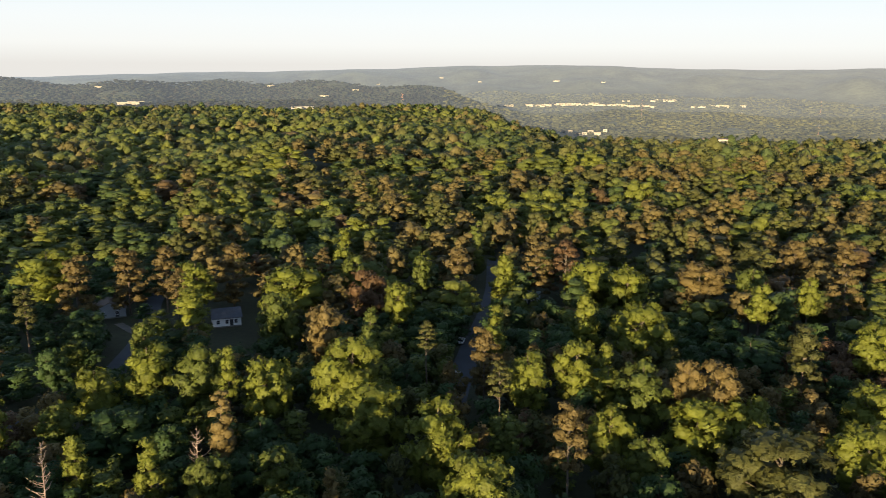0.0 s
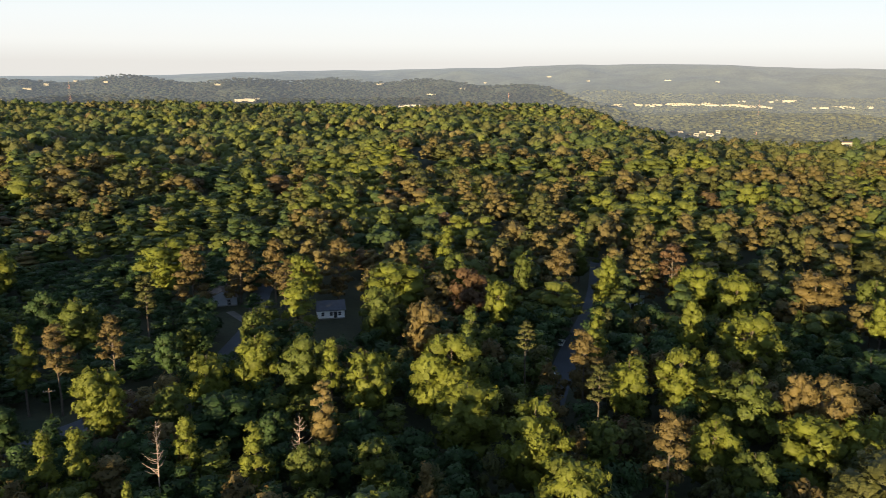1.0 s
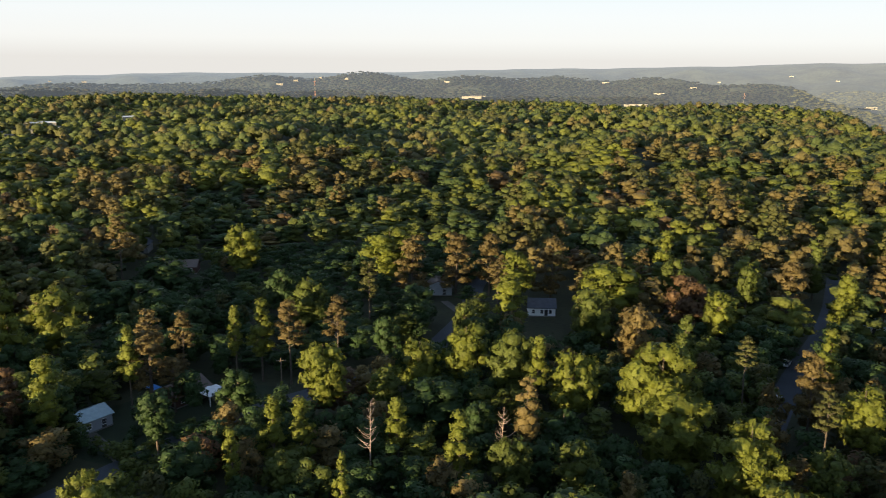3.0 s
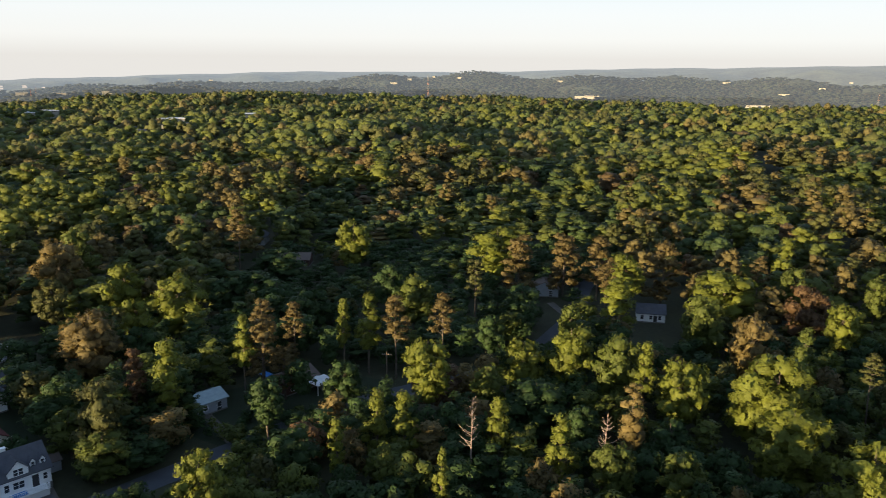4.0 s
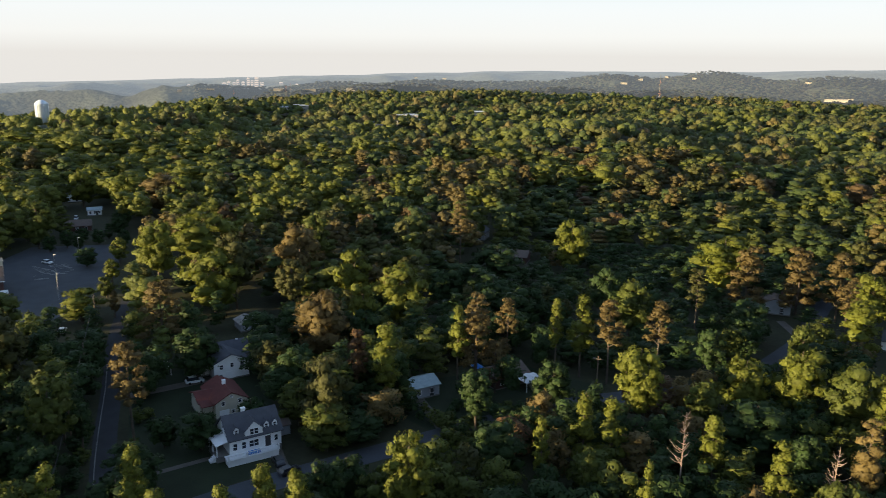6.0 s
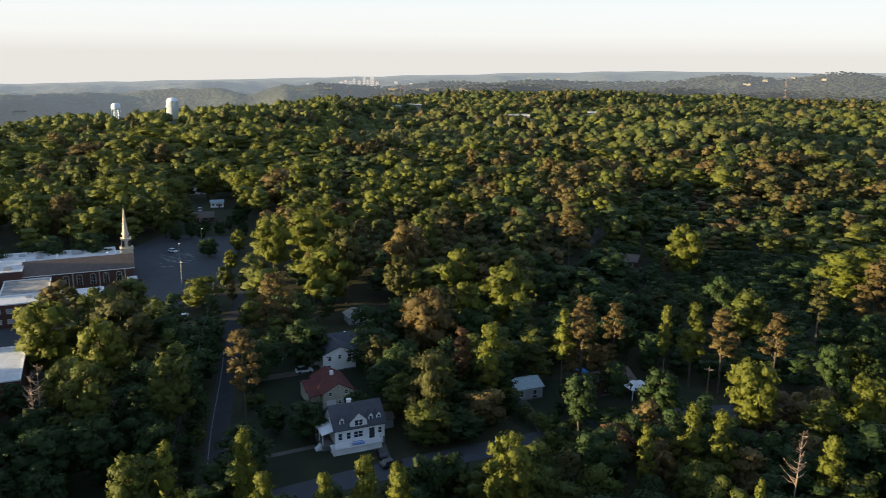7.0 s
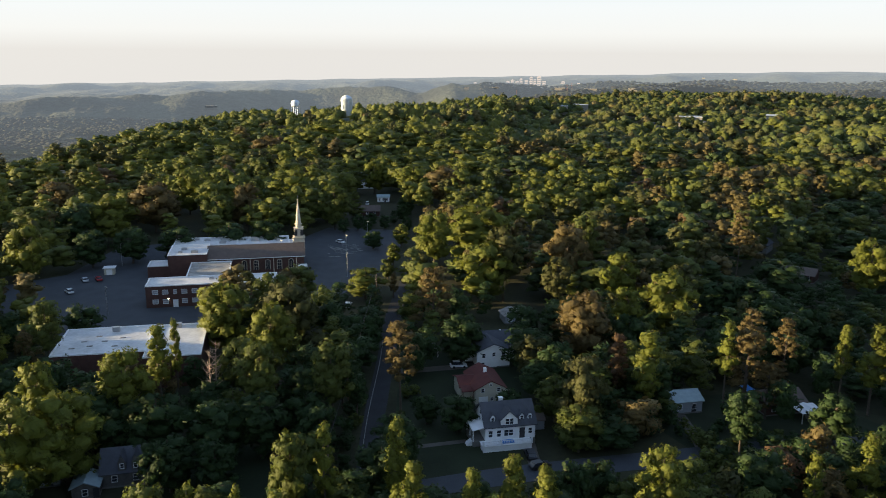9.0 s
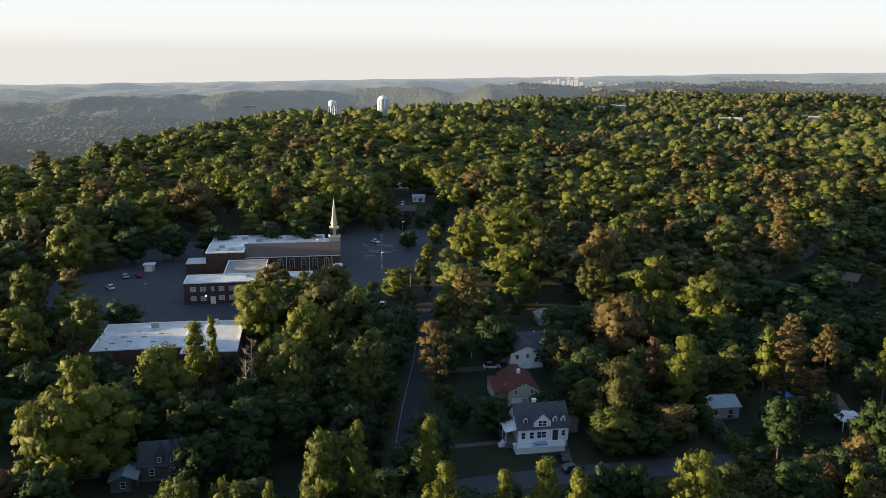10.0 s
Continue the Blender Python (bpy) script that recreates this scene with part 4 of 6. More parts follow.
def house(label, x, y, rz, w, d, eave, rise, wall, roof, along="x", holes=(), base=0.35, chimney=None, root=None, at=(0, 0), over=0.4):
    """A gabled house: front on y = 0, x centred. along: the ridge's way. holes: rows for opening(). With root it adds a wing."""
    made = root or empty("house", x, y, rz, label, "house", "houses among the trees")
    ox, oy = at
    u0, u1 = (oy, oy + d) if along == "x" else (ox - w / 2, ox + w / 2)
    a0, a1 = (ox - w / 2, ox + w / 2) if along == "x" else (oy, oy + d)
    mid = (u0 + u1) / 2
    part("wall", prism([(u0, base), (u0, eave), (mid, eave + rise), (u1, eave), (u1, base)], a0, a1, along), wall, made)
    part("foundation", boxes((ox - w / 2 - 0.05, ox + w / 2 + 0.05, oy - 0.05, oy + d + 0.05, -0.3, base)), CONCRETE, made)
    part("roof", roof_slab(u0, u1, eave + 0.02, rise, a0, a1, along, over), roof, made)
    if not (ox or oy):
        for h in holes:
            opening(made, w, d, *h)
    if chimney:
        cx, cy, top = chimney
        part("chimney", boxes((cx - 0.4, cx + 0.4, cy - 0.35, cy + 0.35, eave, top), (cx - 0.48, cx + 0.48, cy - 0.43, cy + 0.43, top, top + 0.15)), BRICK if wall != WHITE else WHITE, made)
    return made


def strip(name, points, width, lift, mat, label, category, kind="structure"):
    """A road or path along points, draped on the ground, with thickness."""
    pts = [np.array(points[0], float)]
    for p in points[1:]:
        p = np.array(p, float)
        n = max(1, int(np.linalg.norm(p - pts[-1]) / 5))
        pts += [pts[-1] + (p - pts[-1]) * (i + 1) / n for i in range(n)]
    pts = np.array(pts)
    for _ in range(6):
        pts[1:-1] = (pts[:-2] + 2 * pts[1:-1] + pts[2:]) / 4
    way = np.gradient(pts, axis=0)
    side = np.column_stack([-way[:, 1], way[:, 0]])
    side /= np.linalg.norm(side, axis=1, keepdims=True)
    rows = []
    for off, dz in ((-0.5, -0.15), (-0.5, 0), (0.5, 0), (0.5, -0.15)):
        q = pts + side * width * off
        rows.append(np.column_stack([q, land(q[:, 0], q[:, 1]) + lift + dz]))
    v = np.stack(rows, 1).reshape(-1, 3)
    ob = new(name, sheet(name, v, grid_faces(len(pts), 4, False)[:, ::-1], [mat]))
    return tagged(ob, label, category, kind=kind)


def yard(name, corners, lift, mat, label, category):
    """A flat piece of ground with thickness."""
    bm = bmesh.new()
    low = [bm.verts.new((x, y, -0.1)) for x, y in corners]
    top = [bm.verts.new((x, y, lift)) for x, y in corners]
    bm.faces.new(top)
    for i in range(len(corners)):
        j = (i + 1) % len(corners)
        bm.faces.new([low[i], low[j], top[j], top[i]])
    ob = part(name, bm, mat, None)
    return tagged(ob, label, category, kind="structure")


GRID = 78.5    # the bearing of the streets
ROAD_A = [(-112, 33), (-128, 40.5), (-150, 48.5), (-171, 57.5), (-189.5, 66), (-206, 72.5), (-227, 81.5), (-265, 101.5), (-304, 121.5), (-344, 142), (-395, 174), (-440, 215)]
ROAD_B = [(-127, 30), (-126, 52), (-123.5, 73), (-118.5, 96.5), (-115, 114), (-111, 134), (-104, 152), (-92, 169), (-86, 190), (-88, 211), (-89, 231), (-100, 262), (-104, 300)]
ROAD_C = [(2, 176), (5, 200), (9.7, 228), (14.5, 250), (19, 282), (22, 330)]
strip("road_lane", ROAD_A, 4.8, 0.05, OLDROAD, "worn dark asphalt lane between trees", "road")
strip("road_street", ROAD_B, 6.4, 0.06, ASPHALT, "grey asphalt street winding past the houses", "road")
strip("road_side", ROAD_C, 6.4, 0.05, ASPHALT, "narrow asphalt street deep between trees", "road")
strip("edge_line", [(x + 0.75, y - 1.95) for x, y in ROAD_A[1:6]], 0.12, 0.075, PAINT, "thin white line along the lane", "road marking")
for name, pts, w in (("driveway", [(-142.5, 50), (-141, 60), (-140, 66.5)], 1.5), ("driveway", [(-182, 62), (-179.5, 72), (-177.5, 86), (-176.5, 92)], 3.2),
                     ("driveway", [(-124.5, 74.5), (-128, 75.2), (-136, 79)], 2.6), ("driveway", [(-117, 110), (-126, 115), (-133, 117)], 2.4),
                     ("driveway", [(-111, 138), (-118, 139), (-124, 146)], 2.5), ("driveway", [(-190, 212), (-198, 222), (-206, 224)], 3.5),
                     ("driveway", [(-90, 228), (-97, 234), (-102, 240)], 2.6)):
    strip(name, pts, w, 0.045, DIRT, "worn pale drive across a shaded lawn", "driveway")
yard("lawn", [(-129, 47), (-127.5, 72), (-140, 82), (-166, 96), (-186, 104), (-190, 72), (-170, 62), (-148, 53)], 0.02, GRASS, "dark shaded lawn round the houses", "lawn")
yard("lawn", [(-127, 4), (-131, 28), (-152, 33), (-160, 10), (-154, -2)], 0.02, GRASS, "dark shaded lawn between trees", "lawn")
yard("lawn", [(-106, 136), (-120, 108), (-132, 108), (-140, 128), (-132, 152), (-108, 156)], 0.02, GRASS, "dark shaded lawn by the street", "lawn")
LOT_W = [(-228, -14), (-232, 28), (-252, 34), (-262, 55), (-290, 60), (-322, 60), (-350, 30), (-350, 5), (-312, -14), (-304, -36), (-280, -46), (-262, -16)]
LOT_E = [(-243, 55), (-247, 66), (-262, 84), (-290, 106), (-338, 127), (-356, 96), (-330, 70), (-300, 60), (-285, 62)]
yard("car_park", LOT_W, 0.035, ASPHALT, "worn grey asphalt car park beside the church", "car park")
yard("car_park", LOT_E, 0.03, ASPHALT, "worn grey asphalt car park with faded bay lines", "car park")


# faded bay lines on the asphalt
def bay_line(a, b, length, width):
    """a runs along the rows of bays, b across them."""
    x, y = -305.3 + 0.32 * a - 0.96 * b, 87.9 + 0.945 * a + 0.27 * b
    strip("bay_line", [(x, y), (x + 0.16 * length, y + 0.47 * length), (x + 0.32 * length, y + 0.945 * length)], width, 0.06, PAINT, "faded white bay line on the asphalt", "road marking")


for k in range(32):
    bay_line(-6 + (k % 4) * 3.2 + (k * 5 % 7) * 0.5, 1.0 + (k // 4) * 2.1, 0.9 + (k * 7 % 5) * 0.4, 0.36 + 0.06 * (k % 3))
bay_line(-5.5, -3.6, 4.6, 0.3)
bay_line(-5.5, -4.6, 4.6, 0.3)


# ---- the church ----
def flat_block(root, name, a0, a1, b0, b1, h, roof=MEMBRANE, wall=BRICK, parapet=0.35):
    """A flat-roofed part of a building with a raised white edge."""
    w = part("wall", boxes((a0, a1, b0, b1, -0.2, h)), wall, root)
    part("roof", boxes((a0 + 0.25, a1 - 0.25, b0 + 0.25, b1 - 0.25, h, h + 0.06)), roof, w)
    t = 0.28
    part("coping", boxes((a0 - 0.06, a1 + 0.06, b0 - 0.06, b0 + t, h, h + parapet), (a0 - 0.06, a1 + 0.06, b1 - t, b1 + 0.06, h, h + parapet),
                         (a0 - 0.06, a0 + t, b0 + t, b1 - t, h, h + parapet), (a1 - t, a1 + 0.06, b0 + t, b1 - t, h, h + parapet)), WHITE, w)
    return w


def arch_window(root, x, y, z, w, h):
    """A tall round-headed window with a pale surround."""
    bm = bmesh.new()
    n = 10
    arc = [(w / 2 * math.cos(math.pi * i / n), h - w / 2 + w / 2 * math.sin(math.pi * i / n)) for i in range(n + 1)]
    inner = [(w / 2, 0)] + arc + [(-w / 2, 0)]
    k = 1 + 0.36 / w
    outer = [(u * k, v if v == 0 else v + 0.16 * (1 if v > h - w / 2 else 0)) for u, v in inner]
    vi, vo = [[bm.verts.new((u, -0.12, v)) for u, v in ring] for ring in (inner, outer)]
    bi, bo = [[bm.verts.new((u, 0.05, v)) for u, v in ring] for ring in (inner, outer)]
    for i in range(len(inner) - 1):
        bm.faces.new([vi[i], vi[i + 1], vo[i + 1], vo[i]])
        bm.faces.new([vo[i], vo[i + 1], bo[i + 1], bo[i]])
        bm.faces.new([vi[i + 1], vi[i], bi[i], bi[i + 1]])
    fr = part("window", bm, STONE, root)
    fr.matrix_basis = pose(x, y, z)
    bm = bmesh.new()
    bm.faces.new([bm.verts.new((u, -0.02, v)) for u, v in inner])
    bmesh.ops.extrude_face_region(bm, geom=bm.faces[:])
    part("pane", bm, GLASS, fr)
    part("mullion", boxes((-0.04, 0.04, -0.07, 0.0, 0, h - 0.05), (-w / 2, w / 2, -0.07, 0.0, h * 0.33, h * 0.33 + 0.07), (-w / 2, w / 2, -0.07, 0.0, h * 0.66, h * 0.66 + 0.07)), STONE, fr)


def build_church():
    root = empty("church", -260.0, 10.1, GRID, "red-brick church with brown roof, flat white wings and pale steeple", "church")
    wing = flat_block(root, "wing", 0, 41, 0, 9.8, 7.0)
    for a in (2.9, 6.0, 9.0, 11.8, 15.0, 18.3, 21.6, 24.8, 28.0, 31.2, 34.4, 37.6):
        for z in (5.1, 2.0):
            if z < 3 and a == 9.0:
                opening(wing, 0, 0, "f", a, 1.25, 1.4, 2.5, "white_door")
            else:
                opening(wing, 0, 0, "f", a, z, 0.8 if a == 9.0 else 1.55, 1.3, pane=BLIND)
    for a, z in ((6.9, 3.0), (17.6, 3.3)):
        lamp = part("wall_lamp", boxes((a - 0.16, a + 0.16, -0.3, 0, z - 0.12, z + 0.16)), DARK, wing)
        part("bulb", boxes((a - 0.2, a + 0.2, -0.42, -0.3, z - 0.2, z + 0.1)), LAMPLIGHT, lamp, "lit warm bulb")
    flat_block(root, "connector", 11, 25, 9.8, 33.4, 5.6, GRAVEL)
    flat_block(root, "hall", 3, 16.5, 33.4, 49.4, 8.6)
    flat_block(root, "annex", -4.5, 3, 36, 44, 4.2)
    flat_block(root, "rear", 3, 26.5, 49.4, 63, 8.0)
    flat_block(root, "rear", 26.5, 46, 49.6, 63, 7.6)
    flat_block(root, "link", 46, 51, 50, 58, 7.2)
    for a, b, h, s in ((8, 42, 8.66, 1.0), (12, 37, 8.66, 1.2), (7, 37.5, 8.66, 0.8), (15, 58, 8.06, 1.1), (21, 53, 8.06, 1.2), (33, 57, 7.66, 1.6), (11, 60, 8.06, 0.9), (20, 6, 7.06, 0.8), (42, 56, 7.66, 0.9)):
        part("rooftop_unit", boxes((a - s, a + s, b - s * 0.7, b + s * 0.7, h, h + s * 0.7), (a - s * 0.6, a + s * 0.6, b - s * 0.4, b + s * 0.4, h + s * 0.7, h + s * 0.85)), STEEL, root)
    # the nave
    a0, a1, b0, b1 = 16.6, 51.0, 35.3, 49.4
    part("nave_wall", prism([(b0, -0.2), (b0, 6.4), ((b0 + b1) / 2, 9.3), (b1, 6.4), (b1, -0.2)], a0, a1, "x"), BRICK, root)
    part("nave_roof", roof_slab(b0, b1, 6.45, 3.0, a0, a1, "x", 0.5, 0.22), BROWNROOF, root, "brown shingled roof")
    part("gutter", boxes((a0 - 0.4, a1 + 0.4, b0 - 0.62, b0 - 0.42, 6.05, 6.3)), WHITE, root)
    for a in (33.6, 37.8, 42.0, 46.2, 29.4):
        arch_window(root, a, b0 - 0.02, 1.6, 1.5, 3.6)
    for a in (31.5, 39.9, 48.2, 23.5):
        part("pilaster", boxes((a - 0.14, a + 0.14, b0 - 0.16, b0, 0, 6.2)), STONE, root)
    part("porch_roof", boxes((48.6, 52.0, 31.4, 35.2, 2.9, 3.15), (48.8, 49.0, 31.6, 31.8, 0, 2.9), (51.6, 51.8, 31.6, 31.8, 0, 2.9)), WHITE, root)
    # the steeple
    tower = part("steeple", boxes((47.5, 51.7, 42.7, 46.9, 5.0, 11.2), (47.3, 51.9, 42.5, 47.1, 11.2, 11.5), (48.0, 51.2, 43.2, 46.4, 11.5, 14.6), (47.8, 51.4, 43.0, 46.6, 14.6, 14.9)), STONE, root, "pale stone-coloured stepped tower")
    for a in (48.5, 50.7):
        part("louvre", boxes((a - 0.55, a + 0.55, 43.1, 43.25, 12.1, 14.2), *[(a - 0.5, a + 0.5, 43.02, 43.12, 12.2 + k * 0.4, 12.35 + k * 0.4) for k in range(5)]), DARK, tower)
    bm = bmesh.new()
    bmesh.ops.create_cone(bm, cap_ends=True, segments=8, radius1=1.25, radius2=1.15, depth=1.5, matrix=pose(49.6, 44.8, 15.6, 0, 0, 22.5))
    bmesh.ops.create_cone(bm, cap_ends=True, segments=8, radius1=1.5, radius2=1.5, depth=0.2, matrix=pose(49.6, 44.8, 16.4, 0, 0, 22.5))
    part("lantern", bm, STONE, tower)
    bm = bmesh.new()
    bmesh.ops.create_cone(bm, cap_ends=True, segments=8, radius1=1.15, radius2=0.06, depth=9.4, matrix=pose(49.6, 44.8, 21.2, 0, 0, 22.5))
    part("spire", bm, STONE, tower)
    part("cross", boxes((49.55, 49.65, 44.75, 44.85, 25.8, 27.2), (49.25, 49.95, 44.75, 44.85, 26.6, 26.7)), STEEL, tower)


def build_hall():
    root = empty("brick_hall", -202.8, -15.0, GRID, "dark brick hall with stained flat white roof behind trees", "hall")
    flat_block(root, "hall", 0, 22, 0, 19.5, 8.0)
    flat_block(root, "hall", 22.0, 35.5, -4.5, 19.2, 7.9)
    for a in (6.5, 13.0):
        part("pilaster", boxes((a - 0.25, a + 0.25, -0.22, 0, 0, 7.9)), BRICK, root)
    for a, b in ((12.5, 16.5), (28, 17)):
        part("rooftop_unit", boxes((a - 0.9, a + 0.9, b - 0.6, b + 0.6, 8.06, 9.3)), STEEL, root)
    for a, b in ((8, 6), (11, 9), (6, 9.5), (14, 5), (15, 11), (9, 13), (4, 5)):
        part("skylight", boxes((a - 0.7, a + 0.7, b - 0.25, b + 0.25, 8.05, 8.22)), GRAVEL, root)


build_church()
build_hall()


# ---- houses ----
def build_white_house():
    root = house("white two-storey house with dormers, dark shingled roof and front porch", -134.9, 74.2, GRID, 10.8, 8.4, 4.6, 3.5, WHITE, SLATE, "x",
                 [("f", -4.3, 2.9, 0.8, 1.4), ("f", -2.5, 2.9, 0.8, 1.4), ("f", 4.3, 3.0, 0.7, 1.2), ("f", 2.55, 2.65, 1.0, 2.3, "door"), ("f", -0.9, 2.9, 0.9, 1.3), ("f", 0.1, 2.9, 0.9, 1.3),
                  ("l", 0, 3.0, 0.9, 1.4), ("l", 0, 6.2, 0.9, 1.3), ("r", -2, 3.0, 0.9, 1.4)], base=1.4, chimney=(-1.0, 4.6, 8.8))
    gable = part("gable", prism([(-2.1, 4.3), (-2.1, 5.9), (-0.3, 7.6), (1.5, 5.9), (1.5, 4.3)], -0.05, 3.6, "y"), WHITE, root)
    part("gable_roof", roof_slab(-2.1, 1.5, 5.92, 1.75, 0.0, 4.0, "y", 0.25, 0.12), SLATE, gable)
    opening(gable, 0, 0, "f", -0.75, 5.5, 0.75, 1.2, proud=0.1)
    opening(gable, 0, 0, "f", 0.15, 5.5, 0.75, 1.2, proud=0.1)
    for x in (-3.7, 2.6, 4.35):
        dormer = part("dormer", prism([(x - 0.5, 4.9), (x - 0.5, 6.2), (x, 6.8), (x + 0.5, 6.2), (x + 0.5, 4.9)], 0.75, 3.0, "y"), WHITE, root)
        part("dormer_roof", roof_slab(x - 0.5, x + 0.5, 6.22, 0.62, 0.75, 3.0, "y", 0.16, 0.09), SLATE, dormer)
        opening(dormer, 0, 0, "f", x, 5.65, 0.55, 0.95, proud=-0.72)
    deck = part("porch", boxes((-6.4, 4.0, -2.3, 0, 0, 1.35), (-6.6, 4.2, -2.5, 0, 1.35, 1.5)), WHITE, root, "white raised porch with railing")
    part("railing", boxes((-6.5, 4.1, -2.42, -2.34, 2.35, 2.45), (-6.5, 4.1, -2.42, -2.34, 1.65, 1.72), *[(-6.5 + k * 0.35, -6.44 + k * 0.35, -2.42, -2.36, 1.5, 2.4) for k in range(31)]), WHITE, deck)
    for x in (-6.4, -2.6, 4.0):
        part("porch_post", boxes((x - 0.16, x + 0.16, -2.5, -2.18, 1.5, 2.6)), WHITE, deck)
    part("pool_cover", boxes((-2.4, 0.4, -2.0, -0.7, 1.5, 1.75)), BLUE, deck, "bright blue cover")
    side = part("side_porch", boxes((-7.9, -5.42, 0.6, 6.4, 0, 1.2)), CONCRETE, root)
    part("side_roof", prism([(-8.1, 3.75), (-5.42, 4.3), (-5.42, 4.42), (-8.1, 3.87)], 0.2, 6.8, "y"), WHITE, side, "white metal roof")
    for y in (0.7, 3.5, 6.3):
        part("post", boxes((-7.9, -7.75, y - 0.08, y + 0.08, 1.2, 3.8)), WHITE, side)
    part("step", boxes(*[(-8.2 - k * 0.3, -7.9 - k * 0.3, 1.2, 2.6, 0, 1.1 - k * 0.25) for k in range(4)]), WHITE, side)
    shed = empty("shed", -138.9, 82.7, GRID, "small grey-brown garden shed behind the white house", "shed")
    part("wall", boxes((-1.9, 1.9, 0, 3, 0, 2.3)), GREYWALL, shed)
    part("roof", roof_slab(0, 3, 2.3, 0.9, -1.9, 1.9, "x", 0.25, 0.1), BROWNROOF, shed)


def build_red_house():
    root = house("cream gabled house with a dull red shingled roof", -154.3, 79.3, GRID, 7.2, 11.0, 4.0, 1.9, CREAM, REDROOF, "y",
                 [("f", -1.9, 3.6, 0.7, 0.9), ("f", 1.9, 3.7, 0.7, 0.9), ("f", 0.3, 1.4, 0.6, 0.8), ("f", 2.0, 1.25, 0.9, 2.0, "door"), ("f", -1.7, 1.2, 2.2, 1.8, "garage_door"), ("f", 0, 5.0, 0.5, 0.5), ("l", 2, 2.6, 0.9, 1.2)])
    house("", 0, 0, 0, 4.4, 7.0, 3.5, 1.2, CREAM, REDROOF, "x", root=root, at=(-4.2, 3.2))
    part("porch_roof", prism([(0.6, 3.3), (3.4, 3.75), (3.4, 3.9), (0.6, 3.45)], -6.6, -3.6, "x"), REDROOF, root)
    for x in (-6.4, -3.9):
        part("post", boxes((x - 0.08, x + 0.08, 0.7, 0.86, 0, 3.3)), TIMBER, root)
    part("chimney", boxes((-0.35, 0.35, 5.2, 5.9, 5.0, 7.0)), WHITE, root)
    part("lean_to", boxes((3.62, 5.6, 0.3, 3.0, 0, 1.9), (3.62, 5.75, 0.15, 3.2, 1.9, 2.05)), CREAM, root)


def build_grey_roof_house():
    root = house("white gabled house with broad dark roof", -174.2, 90.1, GRID, 8.8, 8.0, 4.6, 1.9, WHITE, SLATE, "y",
                 [("f", -2.6, 3.5, 0.8, 1.1), ("f", 0.1, 3.7, 0.7, 1.0), ("f", 2.7, 3.4, 0.9, 1.4), ("f", -0.2, 1.2, 2.4, 1.9, "garage_door"), ("f", -2.8, 1.2, 0.8, 0.8)])
    house("", 0, 0, 0, 15.5, 8.5, 4.4, 2.4, WHITE, SLATE, "x", root=root, at=(-0.6, 5.0))
    part("vent", boxes((4.0, 4.5, 9.0, 9.5, 5.5, 7.0)), WHITE, root)


def plain_house(label, x, y, rz, w, d, eave, rise, wall, roof, along="x", n=3, chimney=None):
    """A small house with a door and n windows on its front."""
    holes = []
    for i in range(n):
        u = (i - (n - 1) / 2) * w / (n + 0.2)
        holes.append(("f", u, eave * 0.58, 0.9, 1.2))
    holes.append(("f", w / (n + 0.2) * 0.5, eave * 0.40 + 0.2, 0.9, 2.0, "door"))
    return house(label, x, y, rz, w, d, eave, rise, wall, roof, along, holes, chimney=chimney)


build_white_house()
build_red_house()
build_grey_roof_house()
plain_house("small pale house deep between trees", -203.0, 112.0, GRID, 6.2, 6, 2.4, 1.1, GREYWALL, GRAVEL, "y", 2)
plain_house("grey-blue cottage with pale metal roof under trees", -132.8, 118.7, GRID, 7.6, 6.5, 3.0, 1.3, GREYWALL, TEAL, "x", 2)
brown = plain_house("brown-roofed bungalow with white carport", -123.7, 139.4, GRID, 10.0, 7.5, 2.9, 1.7, BRICK, BROWNROOF, "x", 3)
part("carport", boxes((0.5, 6.4, -5.2, -0.3, 2.5, 2.62)), WHITE, brown, "flat white carport roof")
part("carport", prism([(1.0, 2.62), (3.4, 3.3), (5.9, 2.62)], -5.0, -1.0, "y"), WHITE, brown)
for cx, cy in ((0.7, -5.0), (6.2, -5.0), (6.2, -0.5)):
    part("post", boxes((cx - 0.07, cx + 0.07, cy - 0.07, cy + 0.07, 0, 2.5)), WHITE, brown)
plain_house("white-walled cottage with dark hipped roof in the woods", -67.0, 237.5, 20.0, 8.6, 7.5, 3.0, 2.0, WHITE, SLATE, "x", 3)
plain_house("old brown-roofed house half hidden by trees", -106.5, 245.0, 25.0, 9.5, 8, 3.0, 2.2, GREYWALL, BROWNROOF, "y", 2, chimney=(2, 5, 6.2))
plain_house("grey gabled house among dark trees", -244.0, 247.5, 30.0, 8.0, 9, 3.6, 2.2, GREYWALL, SLATE, "y", 2)
plain_house("long brown-roofed bungalow beside its pale drive", -207.0, 229.0, 30.0, 14.0, 8, 2.8, 1.8, BRICK, BROWNROOF, "x", 4)
plain_house("dark-roofed bungalow under trees", -217.5, 196.8, 30.0, 9.0, 7, 2.8, 1.7, GREYWALL, SLATE, "x", 2)
plain_house("small white-fronted house between crowns", -111.5, 190.5, 32.0, 7.5, 7, 2.9, 1.6, WHITE, SLATE, "y", 2)
plain_house("teal-roofed house between the trees", 28.0, 262.0, -8.0, 9.5, 7, 2.9, 1.5, WHITE, TEAL, "x", 3)
plain_house("dark house in deep shade under trees", 135.0, 246.0, -30.0, 9.0, 7, 2.9, 1.6, GREYWALL, SLATE, "x", 2)
dark = plain_house("dark stone cottage with steep dormers in deep shade", -148.0, -0.5, 80.0, 8.4, 7, 3.2, 3.2, DARKSTONE, SLATE, "x", 2)
